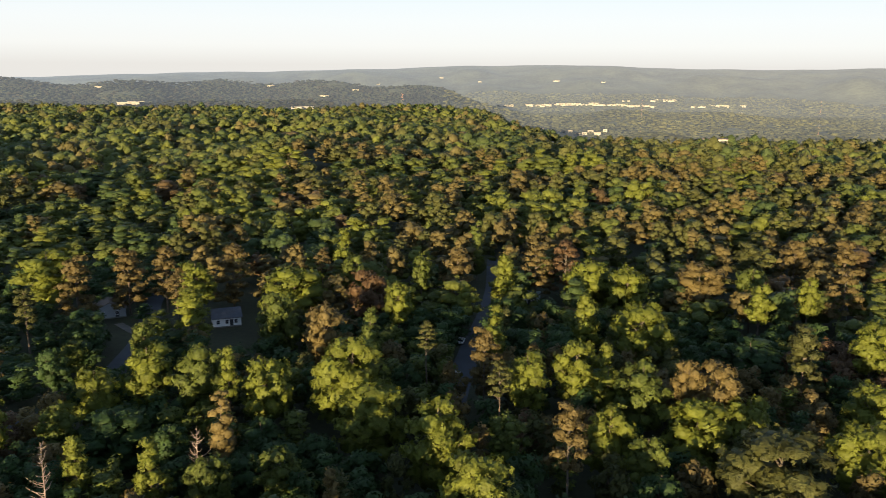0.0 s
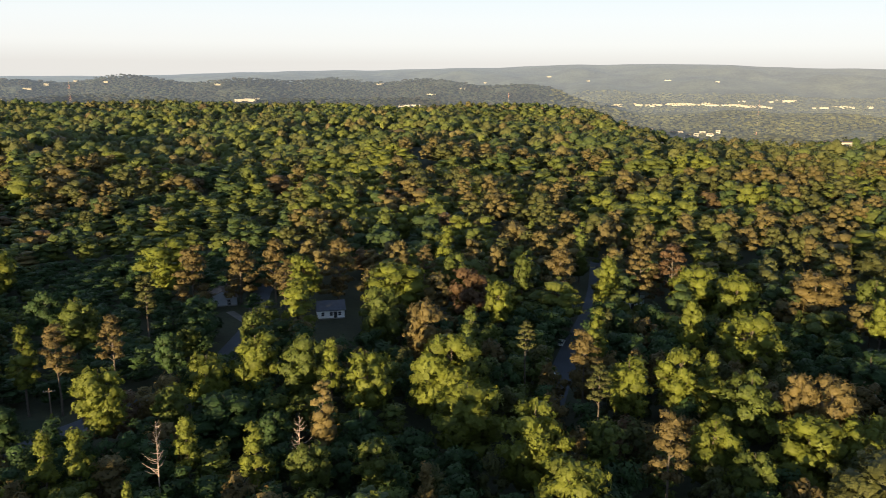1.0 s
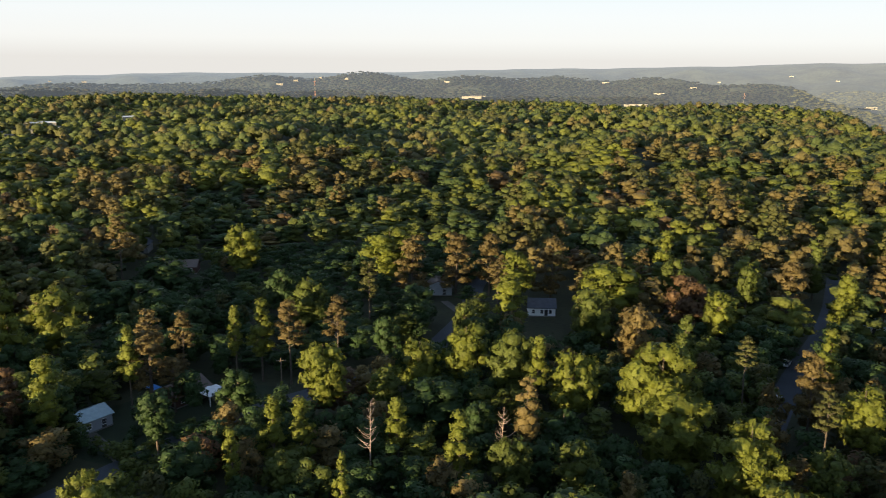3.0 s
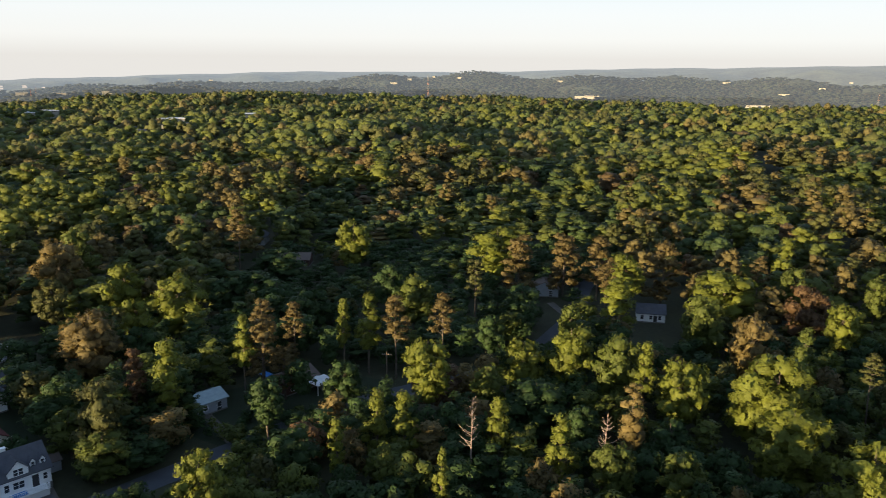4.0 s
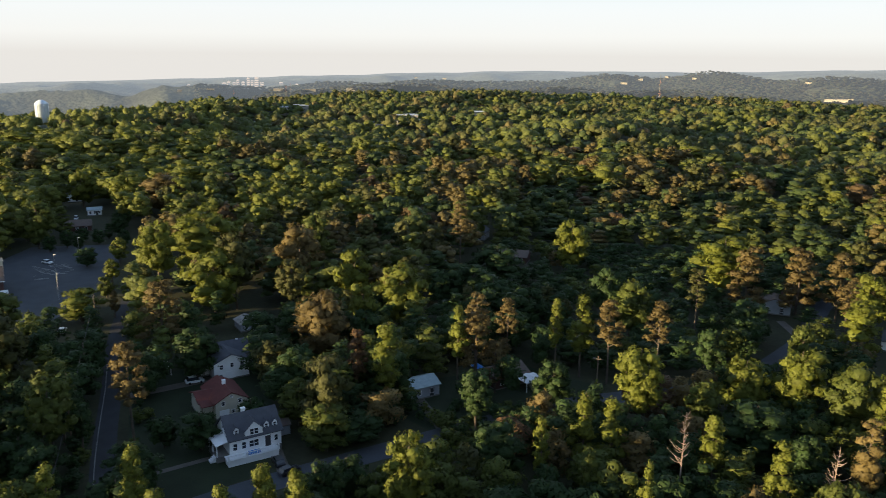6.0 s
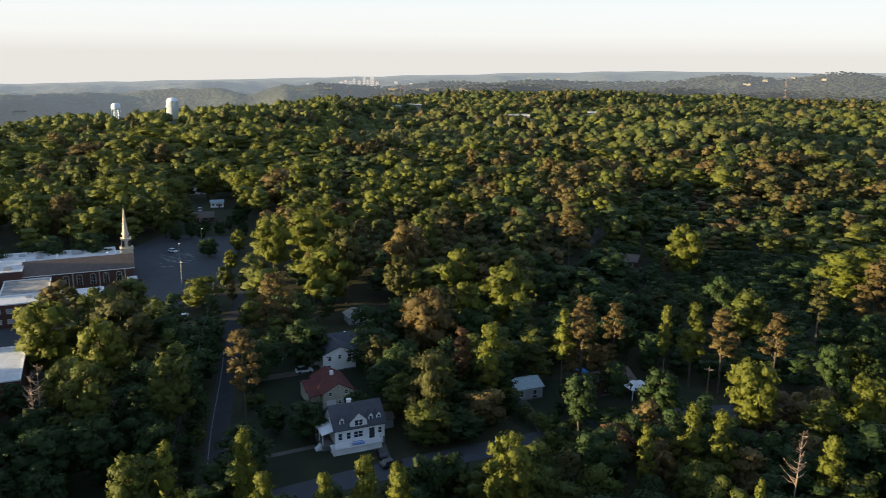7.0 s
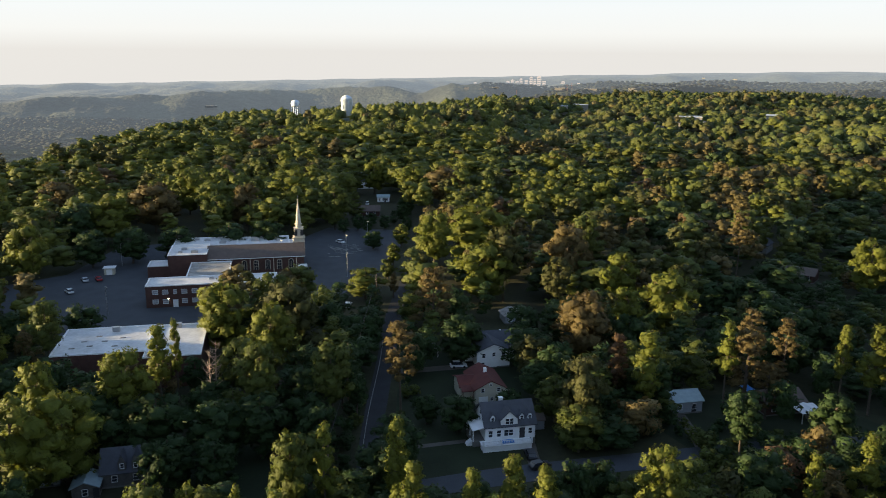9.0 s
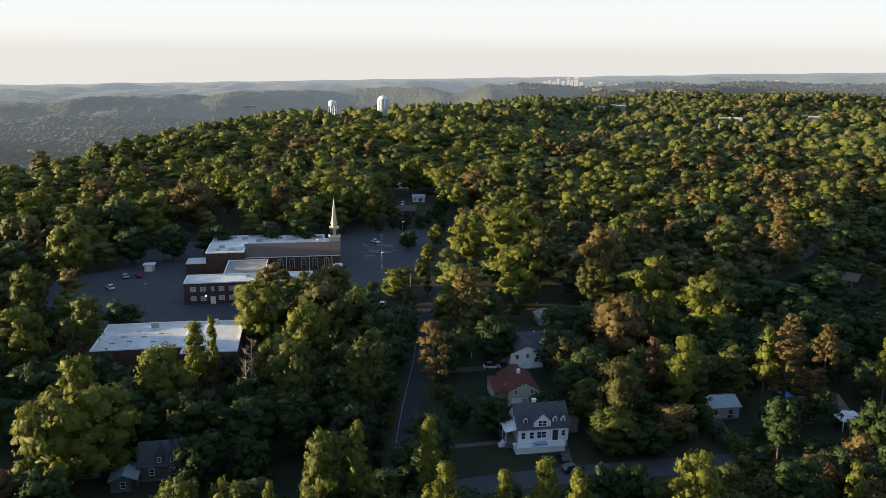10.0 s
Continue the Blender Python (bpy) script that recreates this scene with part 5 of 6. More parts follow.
for x in (-0.4, 2.0):
    d = part("dormer", prism([(x - 0.7, 3.0), (x - 0.7, 5.0), (x, 6.4), (x + 0.7, 5.0), (x + 0.7, 3.0)], 0.0, 2.6, "y"), DARKSTONE, dark)
    part("dormer_roof", roof_slab(x - 0.7, x + 0.7, 5.0, 1.5, 0.0, 3.0, "y", 0.15, 0.1), SLATE, d)
    opening(d, 0, 0, "f", x, 4.3, 0.6, 0.9)
plain_house("low house with pale metal roof beneath an oak", -153.5, -15.0, 80.0, 6.4, 6, 2.6, 1.0, GREYWALL, TEAL, "x", 2)
plain_house("grey outbuilding with pale roof beside the cottage", -146.0, -7.5, 80.0, 4.6, 5, 2.4, 1.0, DARKSTONE, TEAL, "y", 1)
plain_house("low brown-roofed house behind thin trunks", -177.0, 34.0, 70.0, 11, 7, 2.8, 1.6, BRICK, BROWNROOF, "x", 3)
plain_house("white outbuilding beyond the church car park", -409.0, 141.5, 70.0, 6.5, 5, 2.9, 1.0, WHITE, TEAL, "x", 3)
plain_house("dark brown-roofed house beyond the church car park", -374.0, 121.0, 70.0, 12, 8, 2.8, 2.0, BRICK, BROWNROOF, "x", 3)
plain_house("white-gabled house high behind the car park", -457.0, 147.0, 70.0, 9, 8, 3.2, 1.8, WHITE, SLATE, "y", 2)

kiosk = empty("kiosk", -306.2, 0.2, GRID, "small pale kiosk on the asphalt car park", "kiosk")
part("wall", boxes((-1.7, 1.7, 0, 2.6, 0, 2.5), (-1.75, -1.55, -0.05, 2.65, 0, 2.5), (1.55, 1.75, -0.05, 2.65, 0, 2.5)), CREAM, kiosk)
part("roof", boxes((-2.1, 2.1, -0.5, 3.0, 2.5, 2.75)), WHITE, kiosk)
part("door", boxes((-1.0, 1.0, -0.04, 0.02, 0, 2.1)), WHITE, kiosk)
gate = empty("frame_carport", -187.0, 77.5, GRID, "open white metal frame on the lawn", "carport")
for x in (-2.2, 2.2):
    for y in (0, 4.5):
        part("post", boxes((x - 0.06, x + 0.06, y - 0.06, y + 0.06, 0, 2.3)), WHITE, gate)
part("beam", boxes((-2.3, 2.3, -0.06, 0.06, 2.3, 2.42), (-2.3, 2.3, 4.44, 4.56, 2.3, 2.42), (-2.26, -2.14, 0, 4.5, 2.3, 2.42), (2.14, 2.26, 0, 4.5, 2.3, 2.42)), WHITE, gate)
tarp = empty("covered_boat", -135.0, 140.5, GRID, "low boat under a bright blue cover", "boat")
part("hull", prism([(-1.1, 0.9), (-0.8, 0.3), (0.8, 0.3), (1.1, 0.9)], 0, 4.6, "y"), WHITE, tarp)
part("cover", prism([(-1.2, 0.9), (0, 1.5), (1.2, 0.9)], -0.1, 4.7, "y"), BLUE, tarp)


# ---- vehicles ----
def car_paint(name, c):
    return material(name, c, 0.3, 0.05, 1.0, 4.0, spec=0.6)


PAINTS = {"white": car_paint("white_car_paint", (0.7, 0.72, 0.74)), "silver": car_paint("silver_car_paint", (0.45, 0.47, 0.5)), "red": car_paint("red_car_paint", (0.35, 0.03, 0.03)),
          "black": car_paint("black_car_paint", (0.02, 0.02, 0.025)), "blue": car_paint("blue_car_paint", (0.05, 0.09, 0.2))}


def car(colour, x, y, rz, place, tall=1.45):
    """A parked car, its nose to +x."""
    root = empty("car", x, y, rz, f"{colour} car parked {place}", "car", "parked cars")
    root.location.z += 0.06
    body = part("body", prism([(-2.2, 0.35), (-2.25, 0.8), (-2.1, 0.95), (1.2, 0.95), (2.15, 0.75), (2.25, 0.35)], -0.88, 0.88, "y"), PAINTS[colour], root)
    part("cabin", prism([(-1.9, 0.95), (-1.55, tall - 0.05), (0.35, tall - 0.05), (1.15, 0.95)], -0.78, 0.78, "y"), GLASS, body)
    part("car_roof", boxes((-1.5, 0.3, -0.74, 0.74, tall - 0.06, tall + 0.02)), PAINTS[colour], body)
    for u in (-0.6, 0.6):
        part("headlight", boxes((2.14, 2.22, u - 0.2, u + 0.2, 0.58, 0.72)), GLASS, body)
    first = None
    for u in (-1.35, 1.4):
        for s in (-0.82, 0.82):
            if first is None:
                bm = bmesh.new()
                bmesh.ops.create_cone(bm, cap_ends=True, segments=14, radius1=0.33, radius2=0.33, depth=0.22, matrix=pose(0, 0, 0, 90))
                first = part("wheel", bm, RUBBER, root)
                first.matrix_basis = pose(u, s, 0.33)
            else:
                again(first, root, pose(u, s, 0.33))
    return root


for row in (("white", -328.4, 11.5, 170, "in the church car park", 1.8), ("silver", -300.5, -8.0, 190, "in the church car park", 1.45), ("red", -300.0, -3.5, 190, "in the church car park", 1.45),
            ("white", -287.0, -12.8, 200, "in the church car park", 1.6), ("black", -325.0, 24.0, 80, "beside the church", 1.6), ("white", -323.7, 92.5, 20, "in the church car park", 1.5),
            ("white", -227.3, 75.7, 150, "beside the lane", 1.5), ("white", -176.2, 90.0, 75, "on a drive behind the red roof", 1.65), ("white", -177.8, 81.8, 75, "on a drive behind the red roof", 1.8),
            ("black", -128.8, 75.6, 165, "on the white house's drive", 1.6), ("black", -124.2, 75.2, 90, "beside the street", 1.5), ("white", 5.6, 224.6, 80, "along the narrow street", 1.5),
            ("white", -86.1, 228.6, 100, "at the street's end", 1.5), ("silver", 3.6, 198.0, 80, "along the narrow street", 1.5), ("silver", -112.2, 138.5, 165, "in front of the carport", 1.5),
            ("blue", -114.1, 143.2, 165, "in front of the carport", 1.5), ("white", -238.0, 70.0, 150, "beside the lane", 1.5), ("white", -405.0, 131.0, 160, "beside the white outbuilding", 1.9)):
    car(*row)


# ---- poles and lamps ----
def pole(x, y, rz, high=10.5, lamp=False):
    """A wooden pole with a cross-arm, or a steel lamp."""
    root = empty("street_lamp" if lamp else "utility_pole", x, y, rz, "slim steel car park lamp on the asphalt" if lamp else "weathered wooden utility pole with a cross-arm",
                 "lamp" if lamp else "pole", "lamps" if lamp else "poles")
    v, f = tube([(0, 0, -0.2), (0, 0, high / 2), (0, 0, high)], [0.09, 0.08, 0.07] if lamp else [0.17, 0.15, 0.12], 8)
    ob = new("shaft", sheet("shaft", v, f, [STEEL if lamp else TIMBER], None, True))
    ob.parent = root
    if lamp:
        part("lamp_head", boxes((-0.1, 0.9, -0.14, 0.14, high - 0.08, high + 0.06)), STEEL, root)
    else:
        part("cross_arm", boxes((-1.2, 1.2, -0.06, 0.06, high - 0.9, high - 0.74)), TIMBER, root)
        for u in (-1.05, -0.5, 0.5, 1.05):
            part("insulator", boxes((u - 0.05, u + 0.05, -0.05, 0.05, high - 0.74, high - 0.55)), STEEL, root)
    return root


POLES = [(-132.5, 34.5, 66), (-161.5, 47, 66), (-196, 62, 66), (-236, 79, 60)]
for x, y, a in POLES + [(-116.2, 119.5, 100), (-106, 150, 120), (10, 196, 170), (22, 240, 170)]:
    pole(x, y, a + 90)
for x, y in ((-257.9, -1.4), (-300, 62), (-318, 5), (-272, 80), (-322, 104), (-300, 88)):
    pole(x, y, 30, 9.0, True)


def cable(p0, p1, sag):
    cu = bpy.data.curves.new("overhead_cable", "CURVE")
    cu.dimensions, cu.bevel_depth, cu.bevel_resolution = "3D", 0.03, 1
    sp = cu.splines.new("POLY")
    sp.points.add(12)
    for i in range(13):
        u = i / 12
        q = Vector(p0).lerp(Vector(p1), u)
        sp.points[i].co = (q.x, q.y, q.z - sag * 4 * u * (1 - u), 1)
    cu.materials.append(DARK)
    tagged(new("overhead_cable", cu), "thin dark overhead cable between wooden poles", "cable", "cables")


for (x0, y0, _), (x1, y1, _) in zip(POLES, POLES[1:]):
    for off in (-0.9, 0.9):
        cable((x0 + off, y0 - off * 0.4, 10), (x1 + off, y1 - off * 0.4, 10), 0.8)


# ---- dead trees ----
def dead_tree(x, y, high, seed, mat=SNAG, spread=1.0):
    """A bare, broken trunk with short dead branches."""
    r = np.random.RandomState(seed)
    root = empty("dead_tree", x, y, 0, "bare pale dead tree with broken branches", "tree", "dead trees")
    bend = r.uniform(-0.04, 0.04, 2)
    line = [(bend[0] * z * z / high, bend[1] * z * z / high, z) for z in np.linspace(-0.3, high, 8)]
    v, f = tube(line, np.linspace(0.2, 0.03, 8), 7)
    ob = new("trunk", sheet("dead_trunk", v, f, [mat], None, True))
    ob.parent = root
    for k in range(30):
        z = high * r.uniform(0.5, 0.98)
        a, size = r.uniform(0, 6.28), spread * r.uniform(1.2, 4.4) * (1.2 - z / high)
        p = np.array([bend[0] * z * z / high, bend[1] * z * z / high, z])
        way = np.array([math.cos(a), math.sin(a), 0.35])
        v, f = tube([p, p + way * size * 0.55, p + way * size + [0, 0, 0.25 * size]], [0.075, 0.05, 0.02], 4)
        ob = new("branch", sheet("dead_branch", v, f, [mat], None, True))
        ob.parent = root


dead_tree(-64.0, 116.8, 21, 3, spread=1.2)
dead_tree(-167.6, 18.1, 18, 4, spread=1.5)
dead_tree(-171.5, 19.7, 18, 5, spread=1.5)
dead_tree(-44.3, 132.4, 17, 6)


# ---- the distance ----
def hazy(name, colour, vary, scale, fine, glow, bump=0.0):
    """Land far off: evening haze is painted into its emission, which rises with the distance and turns from bluish (-x)
    to warm (+x).
    """
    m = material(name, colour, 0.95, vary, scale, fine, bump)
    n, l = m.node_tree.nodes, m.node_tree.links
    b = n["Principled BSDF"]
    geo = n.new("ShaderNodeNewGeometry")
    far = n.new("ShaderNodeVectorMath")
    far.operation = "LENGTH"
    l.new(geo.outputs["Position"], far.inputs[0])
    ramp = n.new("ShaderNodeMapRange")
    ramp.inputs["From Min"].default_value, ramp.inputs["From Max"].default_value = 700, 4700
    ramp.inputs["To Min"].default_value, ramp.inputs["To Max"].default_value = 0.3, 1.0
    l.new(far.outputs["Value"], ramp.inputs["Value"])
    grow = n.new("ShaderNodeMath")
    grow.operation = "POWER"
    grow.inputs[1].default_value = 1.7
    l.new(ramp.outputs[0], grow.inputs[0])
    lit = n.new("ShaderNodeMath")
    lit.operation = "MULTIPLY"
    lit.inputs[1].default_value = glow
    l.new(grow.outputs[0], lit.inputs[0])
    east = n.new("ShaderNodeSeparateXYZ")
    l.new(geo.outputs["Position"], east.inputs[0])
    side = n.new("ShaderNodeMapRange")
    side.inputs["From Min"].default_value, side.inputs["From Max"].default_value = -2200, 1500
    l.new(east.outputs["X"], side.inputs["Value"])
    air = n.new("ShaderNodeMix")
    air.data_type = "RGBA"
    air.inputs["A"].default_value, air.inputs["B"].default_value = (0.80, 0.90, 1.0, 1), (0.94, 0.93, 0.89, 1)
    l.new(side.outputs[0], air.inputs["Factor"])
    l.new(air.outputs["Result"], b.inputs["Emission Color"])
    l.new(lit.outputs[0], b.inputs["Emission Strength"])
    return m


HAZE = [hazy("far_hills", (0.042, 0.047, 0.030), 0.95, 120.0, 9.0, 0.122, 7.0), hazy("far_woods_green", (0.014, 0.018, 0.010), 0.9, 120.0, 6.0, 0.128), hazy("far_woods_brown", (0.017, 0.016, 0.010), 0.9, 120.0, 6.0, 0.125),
        hazy("valley_woods_green", (0.038, 0.040, 0.017), 0.9, 90.0, 6.0, 0.120), hazy("valley_woods_sunlit", (0.056, 0.056, 0.022), 0.7, 60.0, 6.0, 0.11)]


def build_backdrop():
    radii = np.concatenate([np.linspace(700, 1500, 20), np.geomspace(1510, 4850, 100)])
    az = np.linspace(-50, 120, 480)
    R, A = np.meshgrid(radii, np.radians(az), indexing="ij")
    x, y = -R * np.sin(A), R * np.cos(A)
    edge = np.clip((80 - CANOPY) / np.tan(np.radians(-np.interp(np.degrees(A), RIM_AZ, RIM_EL))), 450, 1350)
    rough = 2.2 * wave(x, y, 60, 41) + 5.0 * wave(x, y, 240, 42)
    z = land(x, y) + rough * smooth(1.05, 1.3, R / edge) * smooth(4700, 4200, R) + np.where(R < edge * 1.1, -2.0, 1.0)
    v = np.stack([x, y, z], -1).reshape(-1, 3)
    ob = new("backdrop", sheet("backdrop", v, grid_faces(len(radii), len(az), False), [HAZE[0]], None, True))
    tagged(ob, "hazy wooded hills and valleys rolling away to the horizon", "backdrop", kind="structure")


build_backdrop()


def far_woods(name, r0, r1, az0, az1, step, seed, east=False):
    """Crowns on the slopes beyond the plateau's rim."""
    x, y = strewn(r0, r1, az0, az1, step, seed)
    az = np.degrees(np.arctan2(-x, y))
    edge = np.clip((80 - CANOPY) / np.tan(np.radians(-np.interp(az, RIM_AZ, RIM_EL))), 450, 1350)
    ok = np.hypot(x, y) > edge * 1.1
    x, y = x[ok], y[ok]
    r = np.random.RandomState(seed)
    n = len(x)
    half = step * r.uniform(0.36, 0.7, n)
    # patches of crowns get the brighter lime: sunlit slopes put into the colour
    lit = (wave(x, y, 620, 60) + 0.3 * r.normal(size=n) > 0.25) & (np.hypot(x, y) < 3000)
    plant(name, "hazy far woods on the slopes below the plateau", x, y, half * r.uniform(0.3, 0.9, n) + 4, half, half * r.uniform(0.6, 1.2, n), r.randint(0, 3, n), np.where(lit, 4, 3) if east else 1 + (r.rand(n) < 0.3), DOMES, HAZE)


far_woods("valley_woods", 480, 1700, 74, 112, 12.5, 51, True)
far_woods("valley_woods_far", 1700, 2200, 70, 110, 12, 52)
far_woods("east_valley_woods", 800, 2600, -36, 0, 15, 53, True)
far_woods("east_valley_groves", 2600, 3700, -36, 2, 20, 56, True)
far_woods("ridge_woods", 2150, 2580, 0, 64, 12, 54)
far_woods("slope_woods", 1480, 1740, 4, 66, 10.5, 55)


def on_land(az, el, over=9):
    """Where the line of sight with this bearing and slope first meets the land."""
    d = ahead(az, el)
    k = np.geomspace(300, 4800, 3000)
    low = 80 + k * d.z <= land(k * d.x, k * d.y) + over
    i = int(np.argmax(low)) if low.any() else len(k) - 1
    return k[i] * d.x, k[i] * d.y, k[i]


PALEWALL = material("pale_stucco", (0.30, 0.28, 0.25), 0.8, 0.15, 10.0, 4.0)


def far_building(az, el, wide, high, deep=12.0, label="pale flat-roofed building far off among trees", name="far_building", roof=PALEWALL, up=6.0):
    """A block with window bands, seen far off."""
    x, y, r = on_land(az, el, 10.5 if up > 5 else 9)
    root = new(name)
    root.matrix_world = pose(x, y, 80 + r * ahead(az, el).z - up, 0, 0, az)
    tagged(root, label, "building", "far buildings")
    part("wall", boxes((-wide / 2, wide / 2, 0, deep, up - 3.5 if up < 5 else -12, high + up)), PALEWALL, root)
    part("roof", boxes((-wide / 2 - 0.4, wide / 2 + 0.4, -0.4, deep + 0.4, high + up, high + up + 0.5)), roof, root)
    n = max(1, int(wide / 12)) if high > 2.2 else 0
    for i in range(n):
        u = (i - (n - 1) / 2) * wide / n
        part("window", boxes((u - wide / n * 0.32, u + wide / n * 0.32, -0.15, 0.05, up + high * 0.45, up + high * 0.7)), GLASS, root)
    return root


r = random.Random(8)
# the white commercial strip in the eastern valley
for az, el, w in ((-4.6, -2.75, 60), (-6.0, -2.7, 40), (-7.2, -2.68, 55), (-8.4, -2.64, 70), (-9.6, -2.6, 110), (-11.0, -2.6, 90), (-12.2, -2.6, 50), (-13.2, -2.66, 70), (-14.3, -2.68, 40), (-15.4, -2.25, 80),
                  (-14.4, -2.3, 30), (-17.6, -2.6, 40), (-19.0, -2.54, 60), (-20.2, -2.5, 30), (-12.6, -2.3, 30), (-23, -3.2, 25), (-20, -2.95, 26), (-25.5, -3.1, 22), (8.4, -2.13, 36), (9.6, -2.9, 36), (10.3, -2.92, 26), (20.8, -2.5, 46),
                  (4.6, -1.3, 22), (6.2, -1.7, 20), (0.2, -0.85, 30), (-2.5, -1.1, 26), (-7.8, -1.0, 30), (-11, -1.05, 22), (12, -1.45, 24), (23, -1.5, 18)):
    strip_high = 4.0 if az < -4 and -2.8 < el < -2.2 else 0.9
    for k in range(2 if w > 36 else 1):
        far_building(az + k * r.uniform(0.35, 0.6), el + k * r.uniform(-0.07, 0.09), w * r.uniform(0.55, 0.95), strip_high * r.uniform(0.6, 1.3), up=2)
for az, el, w in ((-8.4, -4.6, 14), (-8.9, -4.5, 12), (-9.4, -4.7, 15), (-9.9, -4.65, 12), (-10.3, -4.5, 14), (-10.8, -4.6, 16), (-7.6, -4.45, 11), (-6.9, -4.4, 11), (-11.3, -4.4, 10), (-17.2, -5.0, 14), (-18.4, -5.15, 16), (-19.0, -5.1, 12)):
    far_building(az, el, w, r.uniform(4, 6), 10, "pale house on the slope below the plateau", "far_house", BROWNROOF, 3)
for az, el, w, h in ((57.0, -3.62, 20, 2.3), (58.2, -3.66, 12, 1.2), (49.7, -4.2, 28, 0.8), (44.5, -3.95, 12, 0.9)):
    far_building(az, el, w, h, 20, "long pale school building standing over the treetops", "school_building", MEMBRANE, 9)
for az, el in ((53.3, -4.85), (52.2, -4.7), (51.6, -4.9), (50.5, -4.6), (48.5, -4.5), (54.9, -4.5)):
    far_building(az, el, r.uniform(7, 10), 0.8, 9, "small pale house between far treetops", "far_house", SLATE, 9)
for az, el, w in ((53.5, -2.4, 40), (56.4, -2.45, 50), (58.5, -2.4, 40), (63, -2.4, 40), (65, -2.45, 26), (47, -1.6, 40), (49, -1.55, 26), (33.5, -1.5, 26), (34.6, -1.75, 40), (30, -1.35, 22), (36.2, -2.5, 18), (31.8, -1.3, 18), (82.6, -3.72, 64)):
    far_building(az, el, w * 0.5, r.uniform(1.2, 2.6), up=2)


# the city on the horizon
def tower_block(az, wide, high):
    x, y = 3950 * ahead(az, 0).x, 3950 * ahead(az, 0).y
    root = new("tower_block")
    root.matrix_world = pose(x, y, 80 + 3950 * math.tan(radians(-2.2)), 0, 0, az)
    tagged(root, "pale office tower in the hazy city on the horizon", "tower block", "city towers")
    part("wall", boxes((-wide / 2, wide / 2, 0, wide, -30, high), (-wide / 4, wide / 4, wide * 0.2, wide * 0.7, high, high * 1.08)), CITY, root)
    for k in range(int(high / 9)):
        part("window_band", boxes((-wide * 0.42, wide * 0.42, -0.6, 0.1, k * 9 + 3, k * 9 + 6)), CITYGLASS, root)


# the haze over the city is in its emission too, as for the hills
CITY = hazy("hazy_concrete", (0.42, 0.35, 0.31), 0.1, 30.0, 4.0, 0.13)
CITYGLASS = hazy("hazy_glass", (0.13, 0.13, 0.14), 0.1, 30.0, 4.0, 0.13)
for az, w, h in ((62.1, 26, 20), (61.8, 20, 28), (61.45, 24, 22), (61.2, 18, 36), (60.85, 22, 26), (60.5, 20, 44), (60.25, 18, 32), (59.95, 28, 48), (59.6, 22, 22), (58.3, 26, 22), (57.2, 24, 14), (53.9, 18, 18), (64.4, 18, 12)):
    tower_block(az, w * 0.7, h * 0.85)


# water towers and masts
def turned(rows, sides=24):
    """A round body from (radius, z)."""
    bm = bmesh.new()
    rings = [[bm.verts.new((q * math.cos(6.28319 * i / sides), q * math.sin(6.28319 * i / sides), z)) for i in range(sides)] for q, z in rows]
    for a, b in zip(rings, rings[1:]):
        for i in range(sides):
            bm.faces.new([a[i], a[(i + 1) % sides], b[(i + 1) % sides], b[i]])
    bm.faces.new(rings[0][::-1])
    bm.faces.new(rings[-1])
    for f in bm.faces:
        f.smooth = True
    return bm


TANK = material("pale_blue_tank_paint", (0.62, 0.70, 0.78), 0.5, 0.08, 6.0, 6.0)


def standpipe(az, rr, top_el):
    x, y = rr * ahead(az, 0).x, rr * ahead(az, 0).y
    root = empty("water_tower", x, y, 0, "pale blue cylindrical water tower above the treetops", "water tower", "water towers")
    top = 80 + rr * math.tan(radians(top_el)) - float(land(x, y))
    part("tank", turned([(6.3, 0), (6.3, top - 5.0), (6.5, top - 4.8), (6.5, top - 4.4), (5.6, top - 2.6), (3.8, top - 1.2), (1.6, top - 0.3), (0.3, top)]), TANK, root)
    part("rail", turned([(6.7, top - 4.0), (6.8, top - 4.0), (6.8, top - 3.8), (6.7, top - 3.8)]), STEEL, root)
    for k in range(6):
        part("rib", boxes((6.2, 6.6, -0.25, 0.25, 0, top - 4.6)), TANK, root).matrix_basis = pose(0, 0, 0, 0, 0, 60 * k)


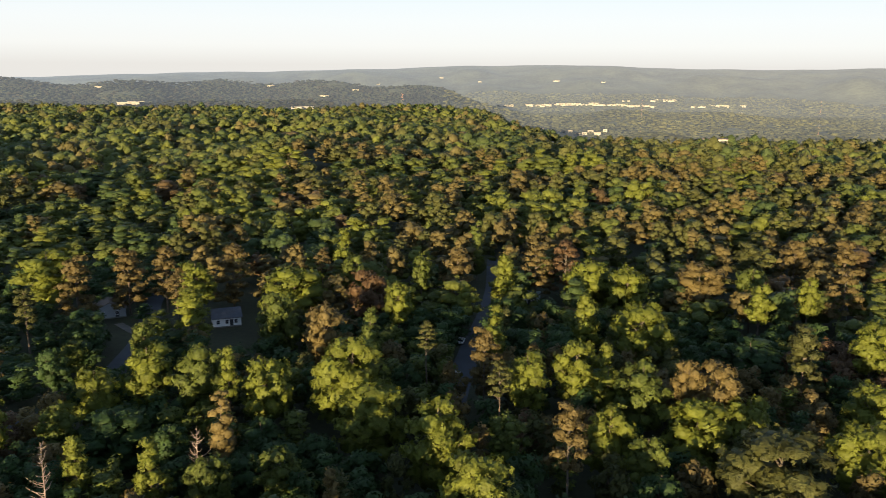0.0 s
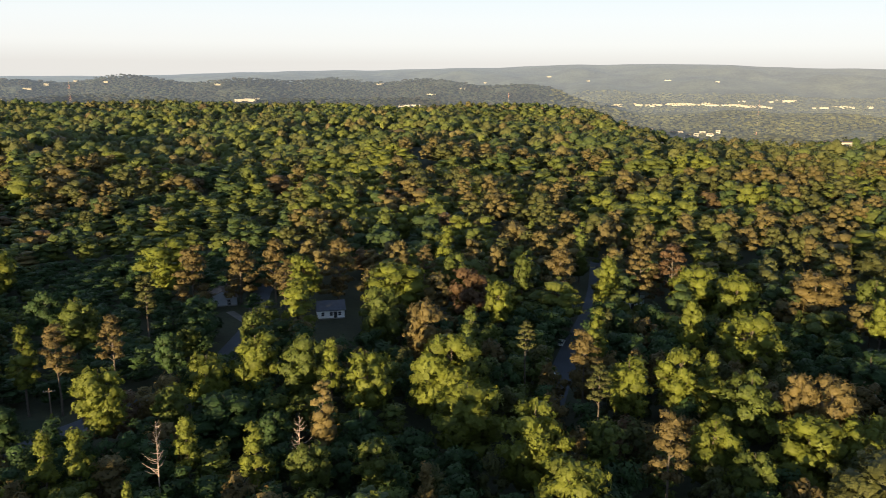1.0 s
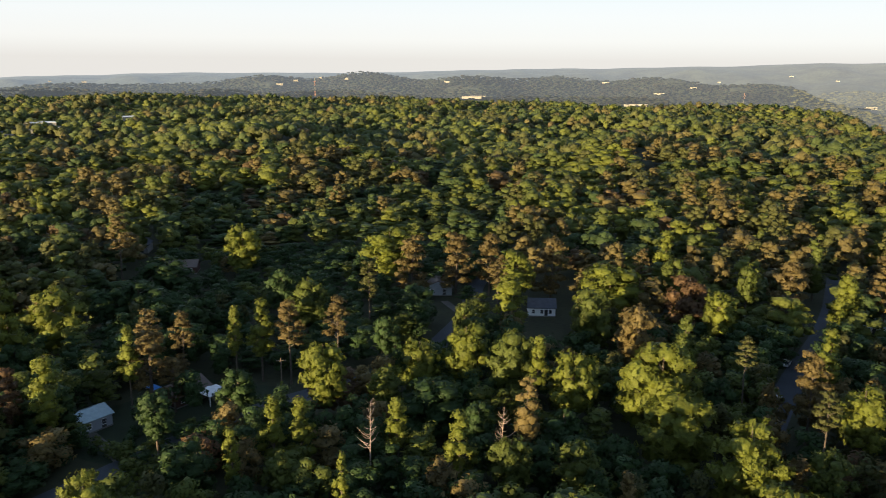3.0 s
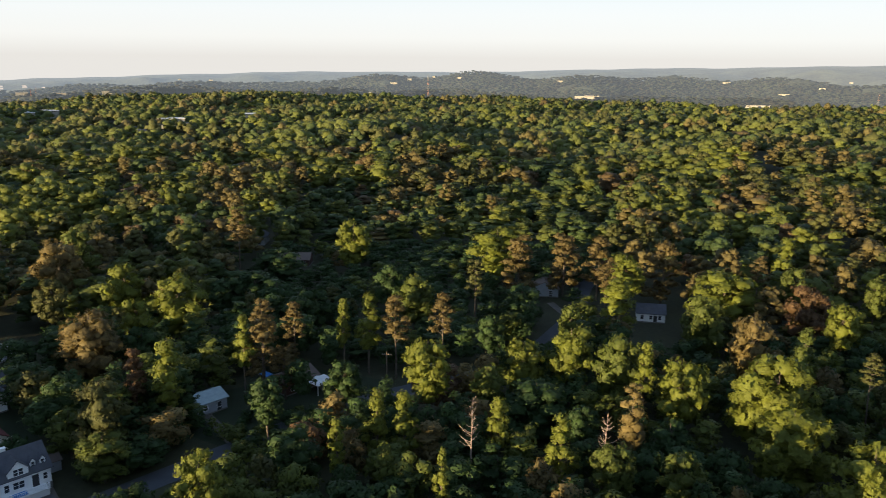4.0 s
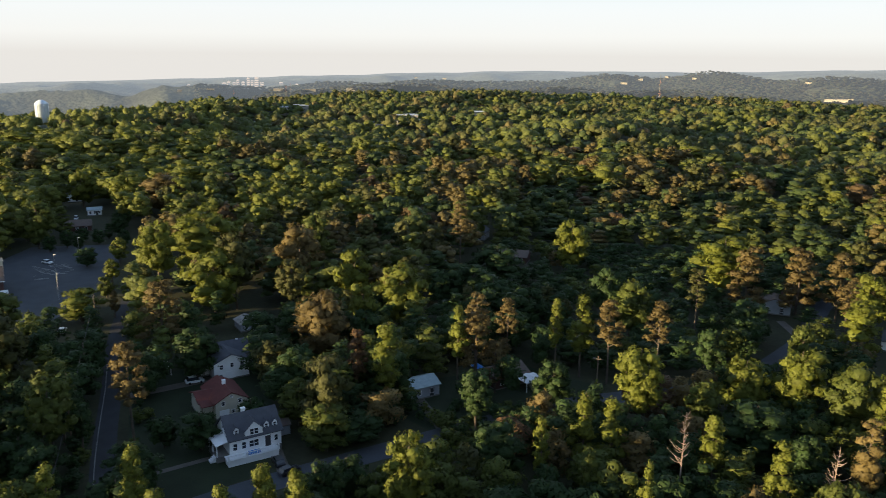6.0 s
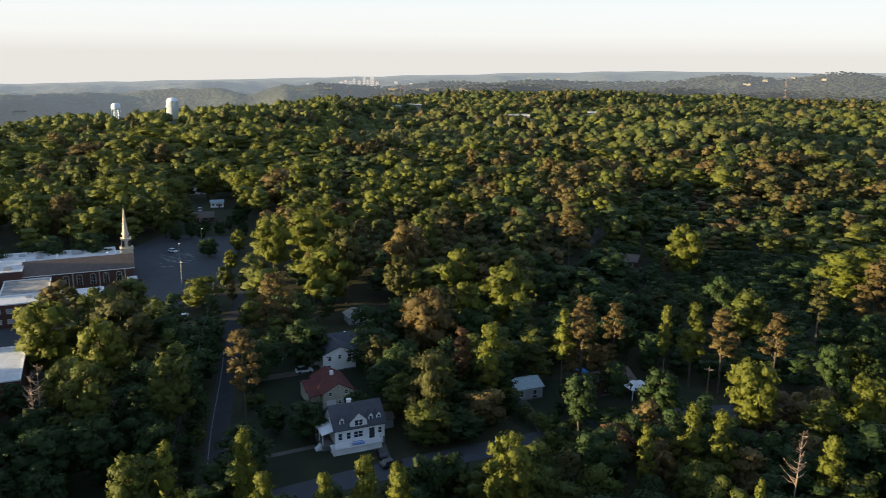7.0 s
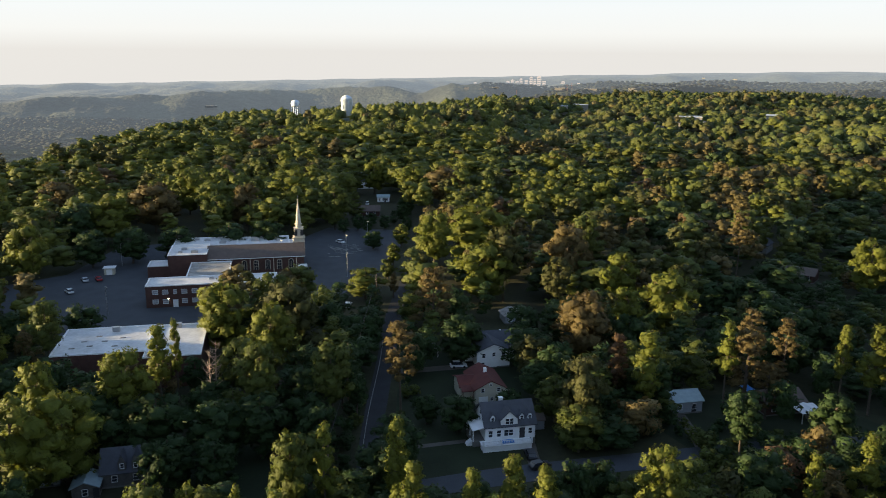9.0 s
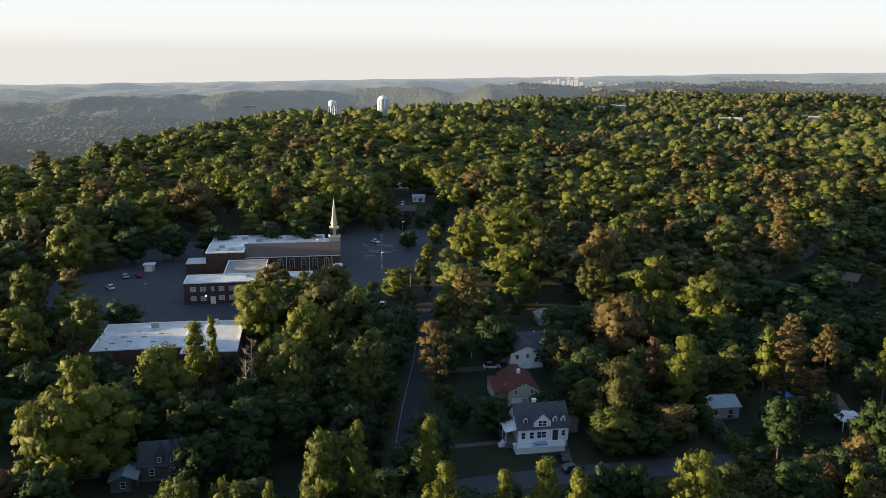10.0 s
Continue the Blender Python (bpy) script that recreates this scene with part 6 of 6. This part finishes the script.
def leg_tank(az, rr, top_el):
    x, y = rr * ahead(az, 0).x, rr * ahead(az, 0).y
    root = empty("water_tower", x, y, 0, "pale round water tank on tall legs above the treetops", "water tower", "water towers")
    top = 80 + rr * math.tan(radians(top_el)) - float(land(x, y))
    part("tank", turned([(0.6, top - 8.5), (4.6, top - 7.6), (5.0, top - 6.8), (5.0, top - 3.4), (4.2, top - 1.6), (2.2, top - 0.4), (0.3, top)]), TANK, root)
    for k in range(6):
        part("leg", boxes((4.3, 4.8, -0.25, 0.25, 0, top - 6.8)), TANK, root).matrix_basis = pose(0, 0, 0, 0, 0, 60 * k + 20)
    part("riser", turned([(0.6, 0), (0.6, top - 8)], 10), TANK, root)


standpipe(73.42, 930, -2.97)
leg_tank(76.96, 1000, -3.29)
RED = material("red_mast_paint", (0.34, 0.17, 0.13), 0.6, 0.1, 4.0, 6.0)


def mast(az, rr, top_el, wide, label, bands=7):
    """A lattice mast in red and white lengths."""
    x, y = rr * ahead(az, 0).x, rr * ahead(az, 0).y
    root = empty("radio_mast", x, y, az, label, "mast", "masts")
    top = 80 + rr * math.tan(radians(top_el)) - float(land(x, y))
    for k in range(bands):
        z0, z1 = top * k / bands, top * (k + 1) / bands
        s = wide * (1 - 0.6 * k / bands) / 2
        rows = [(sx * s - wide * 0.09, sx * s + wide * 0.09, sy * s - wide * 0.09, sy * s + wide * 0.09, z0, z1) for sx in (-1, 1) for sy in (-1, 1)]
        rows += [(-s, s, -s, s, z0 + (z1 - z0) * j / 4, z0 + (z1 - z0) * j / 4 + wide * 0.12) for j in range(4)]
        part("section", boxes(*rows), RED if k % 2 == 0 else CONCRETE, root)


mast(32.2, 1380, -1.18, 1.9, "tall red and white radio mast rising over the woods", 6)
mast(58.0, 1500, -2.2, 1.8, "slim red mast over the far woods", 5)
mast(57.7, 1500, -2.0, 1.4, "slim red mast over the far woods", 5)
mast(61.5, 1700, -2.45, 1.6, "slim red mast over the far woods", 5)
mast(-13.7, 1900, -2.15, 0.9, "slim pale mast in the valley", 3)
mast(-24.9, 1900, -2.0, 0.8, "slim pale mast in the valley", 3)
mast(2.95, 2200, -1.95, 2.6, "slim pale pylon on a far ridge", 3)
mast(45.2, 1150, -3.3, 3.0, "short pale mast over the treetops", 2)
